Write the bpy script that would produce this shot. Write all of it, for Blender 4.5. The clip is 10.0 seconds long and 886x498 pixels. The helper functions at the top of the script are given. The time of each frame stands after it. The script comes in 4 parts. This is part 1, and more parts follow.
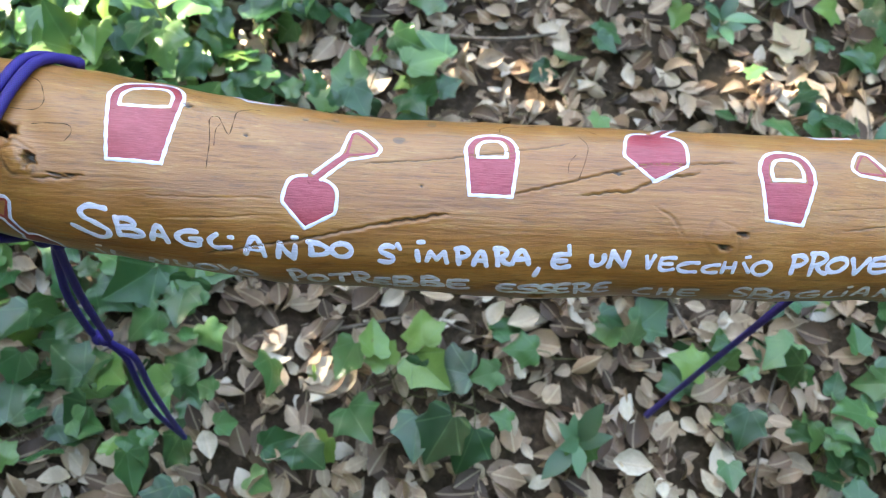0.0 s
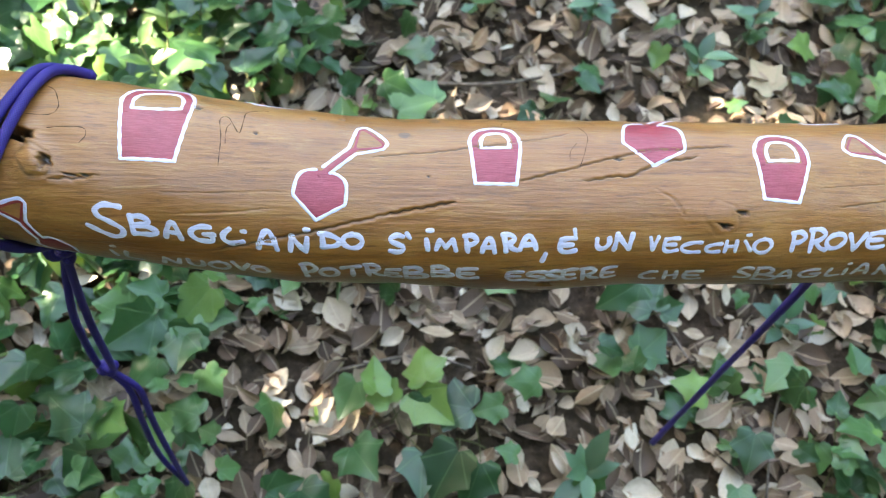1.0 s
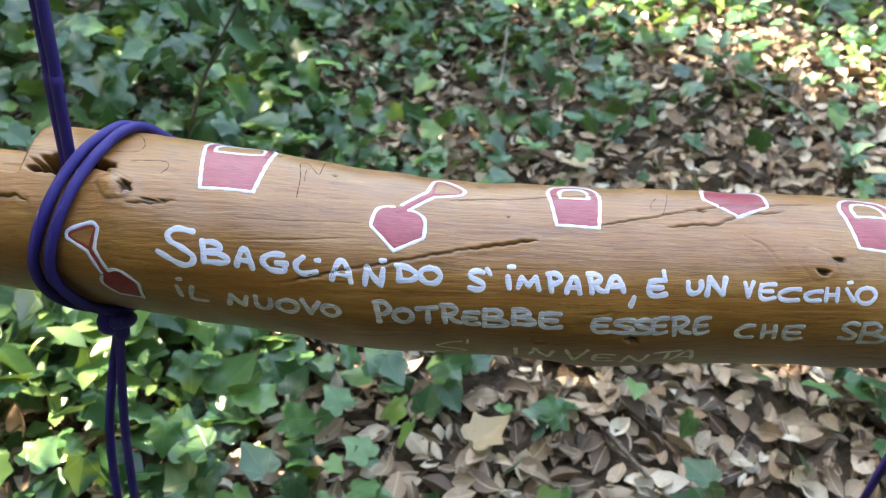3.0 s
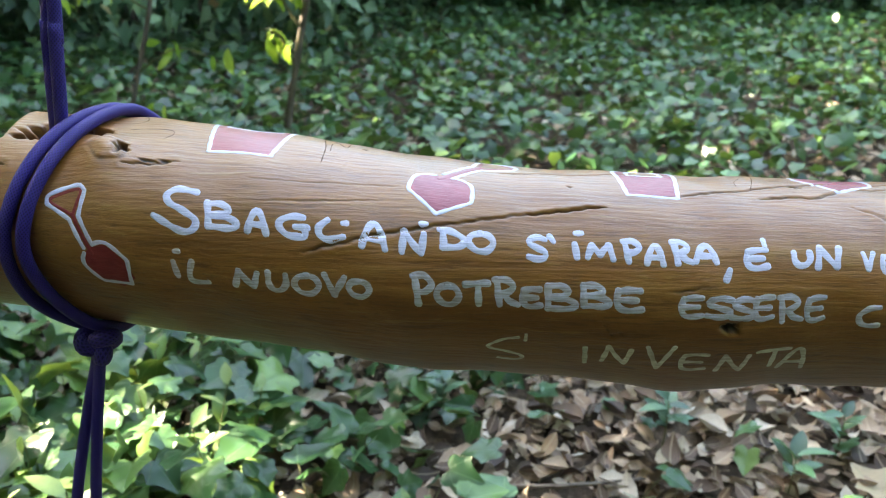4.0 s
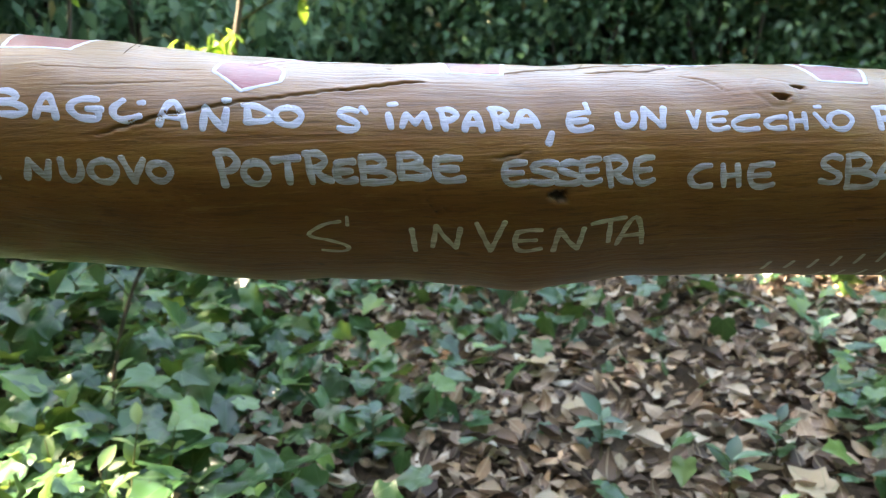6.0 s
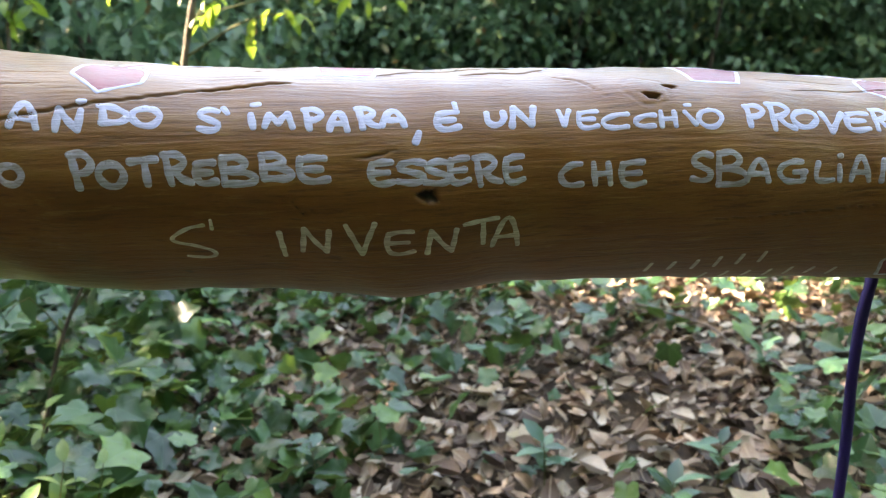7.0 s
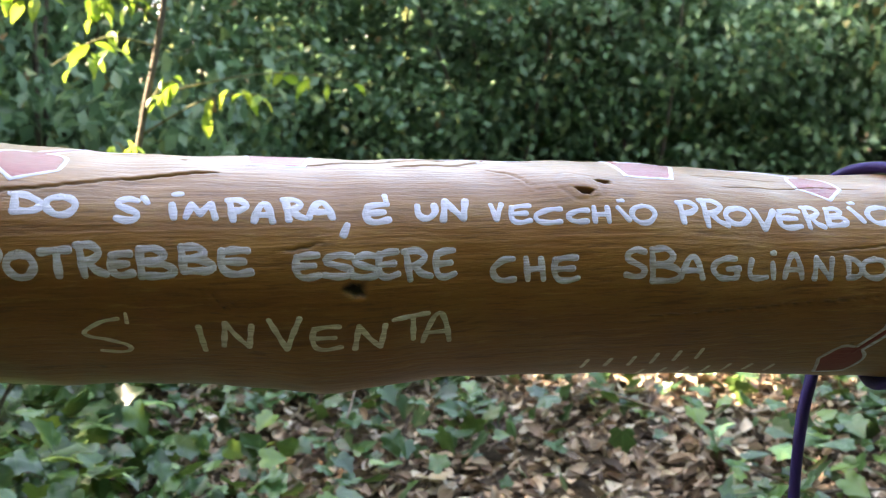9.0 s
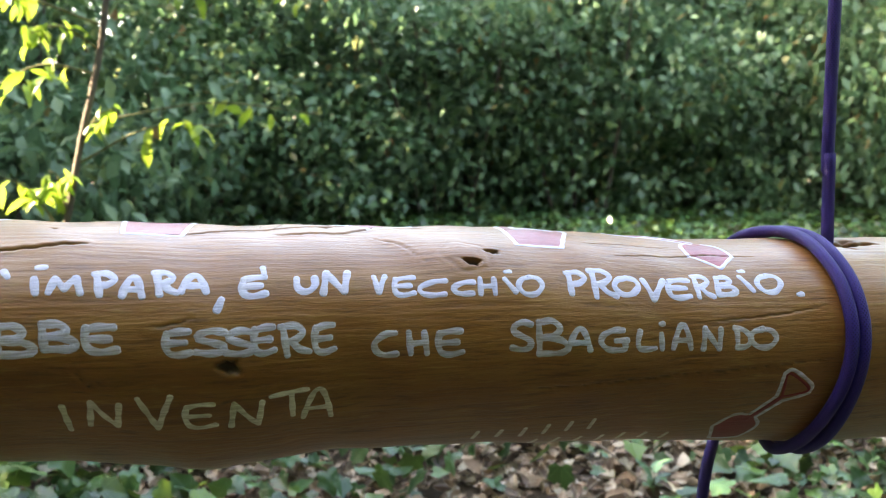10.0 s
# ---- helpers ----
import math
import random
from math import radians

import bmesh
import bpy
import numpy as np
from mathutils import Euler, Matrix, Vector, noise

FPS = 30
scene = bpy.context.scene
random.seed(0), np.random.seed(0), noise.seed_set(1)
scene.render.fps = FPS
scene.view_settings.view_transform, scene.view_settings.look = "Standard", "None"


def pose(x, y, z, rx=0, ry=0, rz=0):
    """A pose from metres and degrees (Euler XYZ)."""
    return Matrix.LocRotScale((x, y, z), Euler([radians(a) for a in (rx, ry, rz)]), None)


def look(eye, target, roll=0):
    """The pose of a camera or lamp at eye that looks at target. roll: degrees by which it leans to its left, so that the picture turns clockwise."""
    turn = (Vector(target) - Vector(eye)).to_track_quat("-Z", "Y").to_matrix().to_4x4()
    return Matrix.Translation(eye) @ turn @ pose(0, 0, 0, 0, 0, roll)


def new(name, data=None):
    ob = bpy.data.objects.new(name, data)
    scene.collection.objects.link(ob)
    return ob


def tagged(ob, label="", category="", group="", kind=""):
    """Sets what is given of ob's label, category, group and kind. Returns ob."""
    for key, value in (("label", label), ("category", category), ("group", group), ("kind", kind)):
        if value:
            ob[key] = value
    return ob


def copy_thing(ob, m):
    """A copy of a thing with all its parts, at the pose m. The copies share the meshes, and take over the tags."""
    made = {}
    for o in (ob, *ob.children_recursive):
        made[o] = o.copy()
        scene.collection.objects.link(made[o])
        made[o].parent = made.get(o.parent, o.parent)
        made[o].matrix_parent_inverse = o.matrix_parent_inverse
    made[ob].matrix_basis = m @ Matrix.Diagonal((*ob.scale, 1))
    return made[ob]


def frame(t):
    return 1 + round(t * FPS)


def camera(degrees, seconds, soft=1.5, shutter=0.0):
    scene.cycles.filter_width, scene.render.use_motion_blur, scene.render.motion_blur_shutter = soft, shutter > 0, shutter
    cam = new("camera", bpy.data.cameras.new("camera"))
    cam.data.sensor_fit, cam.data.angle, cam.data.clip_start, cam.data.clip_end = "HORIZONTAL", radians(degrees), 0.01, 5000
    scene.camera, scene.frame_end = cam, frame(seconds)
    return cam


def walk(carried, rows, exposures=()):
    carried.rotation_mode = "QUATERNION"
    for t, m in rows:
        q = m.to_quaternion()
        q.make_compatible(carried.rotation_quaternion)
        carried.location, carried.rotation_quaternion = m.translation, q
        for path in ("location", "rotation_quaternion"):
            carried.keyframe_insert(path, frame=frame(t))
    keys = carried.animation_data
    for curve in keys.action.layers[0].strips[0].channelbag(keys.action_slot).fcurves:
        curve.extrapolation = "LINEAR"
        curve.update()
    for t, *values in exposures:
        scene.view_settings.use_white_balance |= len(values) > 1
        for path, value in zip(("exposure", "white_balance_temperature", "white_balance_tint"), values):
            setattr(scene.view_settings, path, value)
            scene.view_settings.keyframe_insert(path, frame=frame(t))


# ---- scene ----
cam = camera(54.7, 10.0, 1.1)
EXPOSURES = [(0, 4.25, 7250, 7), (2.5, 4.27, 7850, 9), (4.5, 4.12, 7550, 7), (6.5, 4.08, 8000, 12), (8, 4.10, 8350, 16), (10, 4.12, 8450, 13)]
PATH = [
    (0, (0.013, -0.016, 1.111), (0.096, 0.819, -0.704), 6.5),
    (0.5, (0.018, -0.034, 1.098), (0.091, 0.849, -0.695), 5.5),
    (1, (0.001, -0.062, 1.097), (0.111, 0.923, -0.64), 4.8),
    (1.5, (-0.036, -0.102, 1.098), (0.157, 1.034, -0.537), 5.4),
    (2, (-0.056, -0.131, 1.076), (0.18, 1.114, -0.471), 6.0),
    (2.5, (-0.03, -0.159, 1.057), (0.126, 1.229, -0.374), 4.5),
    (2.7, (-0.027, -0.17, 1.027), (0.08, 1.291, -0.335), 3.5),
    (3.8, (-0.048, -0.171, 0.838), (-0.022, 1.65, 0.011), 0.9),
    (4, (-0.047, -0.168, 0.82), (-0.008, 1.682, 0.061), 0.9),
    (4.5, (-0.027, -0.174, 0.791), (0.039, 1.714, 0.135), 0.3),
    (5, (-0.011, -0.184, 0.77), (0.081, 1.715, 0.149), -0.8),
    (5.2, (-0.007, -0.185, 0.753), (0.09, 1.716, 0.14), -1.2),
    (6.3, (0.024, -0.178, 0.728), (0.187, 1.735, 0.17), -1.4),
    (6.5, (0.032, -0.177, 0.726), (0.215, 1.741, 0.189), -1.3),
    (7, (0.054, -0.181, 0.712), (0.278, 1.742, 0.211), -1.8),
    (7.5, (0.059, -0.176, 0.69), (0.309, 1.754, 0.229), -1.9),
    (8, (0.063, -0.177, 0.693), (0.329, 1.763, 0.284), -1.1),
    (8.5, (0.055, -0.175, 0.704), (0.347, 1.77, 0.341), -0.6),
    (9, (0.068, -0.171, 0.716), (0.396, 1.776, 0.393), -0.6),
    (9.5, (0.087, -0.169, 0.727), (0.465, 1.775, 0.442), -0.4),
    (10, (0.099, -0.166, 0.734), (0.536, 1.768, 0.47), 0.1),
]
walk(cam, [(t, look(eye, target, roll)) for t, eye, target, roll in PATH], EXPOSURES)

cam.data.dof.use_dof = True
cam.data.dof.focus_distance = 0.42
cam.data.dof.aperture_fstop = 18.0

# ---- light ----
SUN_AZ, SUN_EL = radians(-75), radians(31)      # azimuth from +y towards +x, height
SUN_DIR = Vector((math.sin(SUN_AZ) * math.cos(SUN_EL), math.cos(SUN_AZ) * math.cos(SUN_EL), math.sin(SUN_EL)))
world = bpy.data.worlds.new("sky")
scene.world = world
world.use_nodes = True
wt = world.node_tree
sky = wt.nodes.new("ShaderNodeTexSky")
sky.sky_type = "NISHITA"
sky.sun_disc = False
sky.sun_elevation, sky.sun_rotation = SUN_EL, SUN_AZ
sky.air_density, sky.dust_density, sky.ozone_density = 1.0, 3.0, 1.0
wt.links.new(sky.outputs[0], wt.nodes["Background"].inputs[0])
wt.nodes["Background"].inputs[1].default_value = 0.15
sun = new("sun", bpy.data.lights.new("sun", "SUN"))
sun.data.energy, sun.data.angle, sun.data.color = 4.9, radians(0.53), (1.0, 0.93, 0.82)
sun.matrix_world = look((SUN_DIR * 20)[:], (0, 0, 0))


# ---- materials ----
class Mat:
    """A node material with short calls."""

    def __init__(self, name, rough=0.6, spec=0.5):
        self.m = bpy.data.materials.new(name)
        self.m.use_nodes = True
        self.t = self.m.node_tree
        self.b = self.t.nodes["Principled BSDF"]
        self.b.inputs["Roughness"].default_value = rough
        self.b.inputs["Specular IOR Level"].default_value = spec

    def n(self, kind, **sets):
        node = self.t.nodes.new("ShaderNode" + kind)
        for key, value in sets.items():
            node.inputs[key.replace("_", " ")].default_value = value
        return node

    def link(self, a, b):
        self.t.links.new(a, b)
        return b

    def coords(self, scale=(1, 1, 1), source="Object"):
        tc, mp = self.n("TexCoord"), self.n("Mapping")
        mp.inputs["Scale"].default_value = scale
        self.link(tc.outputs[source], mp.inputs[0])
        return mp.outputs[0]

    def noise(self, vec, scale, detail=4.0, rough=0.55):
        nz = self.n("TexNoise", Scale=scale, Detail=detail, Roughness=rough)
        if vec:
            self.link(vec, nz.inputs["Vector"])
        return nz.outputs[0]

    def ramp(self, fac, stops, ease="LINEAR"):
        r = self.n("ValToRGB")
        r.color_ramp.interpolation = ease
        e = r.color_ramp.elements
        while len(e) < len(stops):
            e.new(0.5)
        for k, (p, c) in enumerate(stops):
            e[k].position = p
            e[k].color = (*c, 1) if isinstance(c, tuple) else (c, c, c, 1)
        self.link(fac, r.inputs[0])
        return r.outputs[0]

    def math(self, op, a, b=None, clamp=False):
        node = self.n("Math")
        node.operation, node.use_clamp = op, clamp
        for k, v in enumerate((a, b)):
            if v is None:
                continue
            if isinstance(v, (int, float)):
                node.inputs[k].default_value = v
            else:
                self.link(v, node.inputs[k])
        return node.outputs[0]

    def mix(self, fac, a, b, mode="MIX"):
        node = self.n("Mix")
        node.data_type, node.blend_type = "RGBA", mode
        for k, v in ((0, fac), (6, a), (7, b)):
            if isinstance(v, (int, float)):
                node.inputs[k].default_value = v
            elif isinstance(v, tuple):
                node.inputs[k].default_value = (*v, 1)
            else:
                self.link(v, node.inputs[k])
        return node.outputs[2]

    def random(self):
        g, o = self.n("NewGeometry"), self.n("ObjectInfo")
        return self.math("FRACT", self.math("ADD", g.outputs["Random Per Island"], o.outputs["Random"]))

    def bump(self, height, strength=0.3, distance=0.001):
        bp = self.n("Bump", Strength=strength, Distance=distance)
        self.link(height, bp.inputs["Height"])
        self.link(bp.outputs[0], self.b.inputs["Normal"])

    def color(self, c):
        if isinstance(c, tuple):
            self.b.inputs["Base Color"].default_value = (*c, 1)
        else:
            self.link(c, self.b.inputs["Base Color"])

    def rough(self, r):
        self.link(r, self.b.inputs["Roughness"])

    def translucent(self, color, amount):
        """Lets light through thin leaves."""
        tr, mx = self.n("BsdfTranslucent"), self.n("MixShader")
        mx.inputs[0].default_value = amount
        self.link(color, tr.inputs[0])
        self.link(self.b.outputs[0], mx.inputs[1])
        self.link(tr.outputs[0], mx.inputs[2])
        self.link(mx.outputs[0], self.t.nodes["Material Output"].inputs[0])


def mat_log():
    m = Mat("varnished_wood", 0.4, 0.3)
    m.b.inputs["Coat Weight"].default_value, m.b.inputs["Coat Roughness"].default_value = 0.62, 0.33
    m.b.inputs["Coat IOR"].default_value = 1.5
    grain = m.noise(m.coords((5, 95, 95)), 1.0, 7.0, 0.65)
    fine = m.noise(m.coords((14, 420, 420)), 1.0, 4.0, 0.6)
    blotch = m.noise(m.coords((5, 9, 9)), 1.0, 3.0)
    patch = m.noise(m.coords((11, 32, 32)), 1.0, 5.0, 0.6)
    c = m.ramp(grain, [(0.28, (0.175, 0.062, 0.012)), (0.5, (0.275, 0.109, 0.022)), (0.72, (0.345, 0.158, 0.039))])
    c = m.mix(m.ramp(blotch, [(0.35, 0.0), (0.7, 0.6)]), c, (0.285, 0.113, 0.025))
    c = m.mix(m.ramp(patch, [(0.30, 0.32), (0.45, 0.0)]), c, (0.20, 0.075, 0.020))
    c = m.mix(m.ramp(patch, [(0.55, 0.0), (0.72, 0.5)]), c, (0.365, 0.190, 0.057))
    c = m.mix(m.ramp(fine, [(0.30, 0.5), (0.42, 0.0)]), c, (0.17, 0.07, 0.02))
    fleck = m.noise(m.coords((34, 330, 330)), 1.0, 5.0, 0.7)
    c = m.mix(m.ramp(fleck, [(0.34, 0.65), (0.44, 0.0)]), c, (0.12, 0.045, 0.012))
    c = m.mix(m.ramp(fleck, [(0.57, 0.0), (0.70, 0.5)]), c, (0.44, 0.26, 0.080))
    hair = m.noise(m.coords((60, 850, 850)), 1.0, 3.0, 0.7)
    c = m.mix(m.ramp(hair, [(0.36, 0.4), (0.46, 0.0)]), c, (0.10, 0.04, 0.012))
    at = m.n("Attribute")
    at.attribute_name = "dirt_shade"
    specks = m.ramp(m.noise(m.coords((45, 60, 60)), 1.0, 1.0), [(0.205, 1.0), (0.22, 0.0)])
    c = m.mix(m.math("MULTIPLY", specks, 0.6), c, (0.05, 0.03, 0.02))
    # darkens cracks, knot rings and holes: dirt, and recess shade put into the colour
    c = m.mix(at.outputs["Fac"], c, (0.035, 0.018, 0.008))
    m.color(c)
    m.rough(m.ramp(m.math("ADD", m.math("MULTIPLY", grain, 0.6), m.math("MULTIPLY", blotch, 0.4)), [(0.3, 0.30), (0.7, 0.50)]))
    m.bump(m.math("ADD", m.math("ADD", m.math("MULTIPLY", grain, 0.7), m.math("MULTIPLY", fine, 0.25)), m.math("MULTIPLY", fleck, 0.5)), 0.9, 0.0017)
    return m.m


def mat_paint(name, base, thin, amount, rough=0.32, coat=0.4):
    """Brushed paint, streaked along the grain of the log."""
    m = Mat(name, rough, 0.4)
    m.b.inputs["Coat Weight"].default_value, m.b.inputs["Coat Roughness"].default_value = coat, 0.3
    streak = m.noise(m.coords((70, 1300, 1300)), 1.0, 5.0, 0.65)
    body = m.noise(m.coords((110, 190, 190)), 1.0, 3.0)
    c = m.mix(m.ramp(streak, [(0.44, 0.0), (0.62, amount)]), base, thin)
    c = m.mix(m.ramp(body, [(0.40, 0.0), (0.72, amount * 0.7)]), c, thin)
    m.color(c)
    m.bump(m.math("ADD", streak, m.noise(m.coords((34, 330, 330)), 1.0, 5.0, 0.7)), 0.45, 0.0008)
    return m.m


def mat_rope():
    m = Mat("purple_braided_cord", 0.55, 0.3)
    vec = m.coords((1, 1, 1), "UV")
    w1, w2 = m.n("TexWave", Scale=0.85), m.n("TexWave", Scale=0.85)
    for w, rot in ((w1, 0.9), (w2, -0.9)):
        mp = m.n("Mapping")
        mp.inputs["Rotation"].default_value = (0, 0, rot)
        m.link(vec, mp.inputs[0])
        m.link(mp.outputs[0], w.inputs[0])
    weave = m.math("MAXIMUM", w1.outputs[1], w2.outputs[1])
    fuzz = m.noise(m.coords((600, 600, 600)), 1.0, 2.0)
    c = m.ramp(weave, [(0.2, (0.013, 0.007, 0.07)), (0.9, (0.034, 0.020, 0.21))])
    c = m.mix(m.ramp(fuzz, [(0.55, 0.0), (0.8, 0.35)]), c, (0.06, 0.04, 0.26))
    m.color(c)
    m.bump(weave, 0.45, 0.0005)
    return m.m


def mat_leaf(name, stops, rough, through_amount, veins=True, spot=(0.10, 0.06, 0.02), glow=(0.30, 0.42, 0.04)):
    m = Mat(name, rough, 0.5)
    rnd = m.random()
    c = m.ramp(rnd, stops)
    mott = m.noise(m.coords((38, 38, 38)), 1.0, 3.0)
    c = m.mix(m.ramp(mott, [(0.35, 0.30), (0.62, 0.0)]), c, m.mix(0.6, c, (0.02, 0.03, 0.008)))
    c = m.mix(m.ramp(m.noise(m.coords((120, 120, 120)), 1.0, 2.0), [(0.68, 0.0), (0.74, 0.6)]), c, spot)
    height = mott
    if veins:
        uv = m.n("TexCoord")
        sp = m.n("SeparateXYZ")
        m.link(uv.outputs["UV"], sp.inputs[0])
        ang = m.math("ARCTAN2", m.math("SUBTRACT", sp.outputs[0], 0.5), m.math("ADD", sp.outputs[1], 0.02))
        s = m.math("ABSOLUTE", m.math("SINE", m.math("MULTIPLY", ang, 4.0)))
        v = m.ramp(m.math("MULTIPLY", s, m.math("ADD", sp.outputs[1], 0.15)), [(0.02, 1.0), (0.075, 0.0)])
        c = m.mix(m.math("MULTIPLY", v, 0.36), c, (0.13, 0.22, 0.10))
        height = m.math("SUBTRACT", mott, v)
    m.color(c)
    m.bump(height, 0.35, 0.0012)
    m.translucent(m.mix(0.35, c, glow), through_amount)
    return m.m


def mat_litter():
    m = Mat("dry_oak_leaf", 0.62, 0.35)
    c = m.ramp(m.random(), [(0.0, (0.05, 0.032, 0.024)), (0.20, (0.12, 0.075, 0.05)), (0.38, (0.22, 0.145, 0.098)),
                            (0.53, (0.39, 0.29, 0.205)), (0.70, (0.30, 0.19, 0.115)), (0.86, (0.50, 0.40, 0.30)), (1.0, (0.60, 0.52, 0.42))])
    mott = m.noise(m.coords((60, 60, 60)), 1.0, 4.0)
    c = m.mix(m.ramp(mott, [(0.38, 0.5), (0.6, 0.0)]), c, m.mix(0.55, c, (0.05, 0.028, 0.016)))
    uv, sp = m.n("TexCoord"), m.n("SeparateXYZ")
    m.link(uv.outputs["UV"], sp.inputs[0])
    rib = m.ramp(m.math("ABSOLUTE", m.math("SUBTRACT", sp.outputs[0], 0.5)), [(0.008, 1.0), (0.03, 0.0)])
    side = m.math("ABSOLUTE", m.math("SINE", m.math("MULTIPLY", m.math("SUBTRACT", sp.outputs[1], m.math("MULTIPLY", m.math("ABSOLUTE", m.math("SUBTRACT", sp.outputs[0], 0.5)), 0.8)), 26.0)))
    c = m.mix(m.math("MULTIPLY", rib, 0.4), c, (0.60, 0.48, 0.33))
    m.color(c)
    m.bump(m.math("ADD", m.math("ADD", rib, m.math("MULTIPLY", side, 0.35)), mott), 0.4, 0.001)
    m.translucent(c, 0.12)
    return m.m


def mat_soil():
    m = Mat("dark_humus_soil", 0.9, 0.2)
    a = m.noise(m.coords(), 3.0, 6.0)
    b = m.noise(m.coords(), 70.0, 5.0, 0.7)
    c = m.ramp(b, [(0.3, (0.018, 0.012, 0.008)), (0.55, (0.065, 0.042, 0.028)), (0.75, (0.16, 0.11, 0.075))])
    c = m.mix(m.ramp(a, [(0.4, 0.0), (0.65, 0.5)]), c, (0.045, 0.038, 0.02))
    m.color(c)
    m.bump(b, 0.8, 0.012)
    return m.m


def mat_bark(name, dark, pale):
    m = Mat(name, 0.85, 0.25)
    g = m.noise(m.coords((40, 40, 9)), 1.0, 6.0, 0.65)
    m.color(m.ramp(g, [(0.3, dark), (0.7, pale)]))
    m.bump(g, 0.8, 0.006)
    return m.m


WOOD = mat_log()
WHITE = mat_paint("white_paint", (0.68, 0.69, 0.90), (0.50, 0.49, 0.62), 0.6, 0.42, 0.5)
WHITE_THIN = mat_paint("thin_white_paint", (0.68, 0.68, 0.82), (0.36, 0.32, 0.31), 0.9, 0.45, 0.15)
FAINT = mat_paint("faint_white_paint", (0.90, 0.87, 0.76), (0.50, 0.43, 0.32), 0.9, 0.45, 0.1)
RED = mat_paint("crimson_paint", (0.23, 0.008, 0.026), (0.36, 0.045, 0.065), 0.7, 0.36, 0.45)
RED_DARK = mat_paint("dark_red_paint", (0.19, 0.010, 0.016), (0.30, 0.04, 0.04), 0.5, 0.45, 0.1)
SEAM = mat_bark("dark_furrow_brown", (0.030, 0.014, 0.006), (0.12, 0.055, 0.018))
CORD = mat_rope()
FRAY = Mat("frayed_white_cord", 0.8).m
FRAY.node_tree.nodes["Principled BSDF"].inputs["Base Color"].default_value = (0.7, 0.68, 0.72, 1)
IVY = mat_leaf("ivy_leaf", [(0.0, (0.012, 0.045, 0.018)), (0.35, (0.024, 0.078, 0.028)), (0.62, (0.042, 0.112, 0.036)),
                            (0.82, (0.066, 0.150, 0.048)), (1.0, (0.15, 0.25, 0.055))], 0.30, 0.18)
GLOSSY = mat_leaf("evergreen_leaf", [(0.0, (0.02, 0.065, 0.035)), (0.6, (0.05, 0.13, 0.07)), (1.0, (0.10, 0.20, 0.10))], 0.30, 0.15, False)
FRESH = mat_leaf("young_yellow_green_leaf", [(0.0, (0.14, 0.27, 0.035)), (0.6, (0.26, 0.40, 0.05)), (1.0, (0.42, 0.50, 0.08))], 0.4, 0.45, False)
BUSH = mat_leaf("shrub_leaf", [(0.0, (0.05, 0.115, 0.06)), (0.5, (0.13, 0.23, 0.12)), (0.85, (0.20, 0.30, 0.16)), (0.97, (0.26, 0.34, 0.13)), (1.0, (0.30, 0.13, 0.05))], 0.42, 0.40, False, glow=(0.15, 0.29, 0.14))
LITTER = mat_litter()
SOIL = mat_soil()
BARK = mat_bark("grey_brown_bark", (0.035, 0.026, 0.02), (0.16, 0.13, 0.10))
TWIG = mat_bark("dead_twig", (0.05, 0.038, 0.03), (0.25, 0.20, 0.16))
STEM = mat_bark("green_brown_stem", (0.06, 0.07, 0.03), (0.17, 0.16, 0.07))


# ---- mesh helpers ----
def mesh(name, verts, faces, material, smooth=True, uvs=None):
    me = bpy.data.meshes.new(name)
    me.from_pydata([tuple(v) for v in verts], [], [tuple(f) for f in faces])
    if smooth:
        me.polygons.foreach_set("use_smooth", [True] * len(me.polygons))
    if uvs is not None:
        layer = me.uv_layers.new(name="UVMap")
        loops = np.empty(len(me.loops), np.int32)
        me.loops.foreach_get("vertex_index", loops)
        layer.data.foreach_set("uv", np.asarray(uvs, np.float32)[loops].ravel())
    me.materials.append(material)
    return me


def part(name, me, parent, label=""):
    ob = new(name, me)
    ob.parent = parent
    return tagged(ob, label) if label else ob


def smooth_path(pts, step):
    """A Catmull-Rom curve through the points, sampled about every step metres."""
    p = np.asarray(pts, float)
    p = np.vstack([2 * p[0] - p[1], p, 2 * p[-1] - p[-2]])
    out = []
    for a, b, c, d in zip(p, p[1:], p[2:], p[3:]):
        k = max(2, int(np.linalg.norm(c - b) / step))
        for t in np.arange(k) / k:
            out.append(0.5 * (2 * b + (c - a) * t + (2 * a - 5 * b + 4 * c - d) * t * t + (3 * b - a - 3 * c + d) * t ** 3))
    out.append(p[-2])
    return np.array(out)


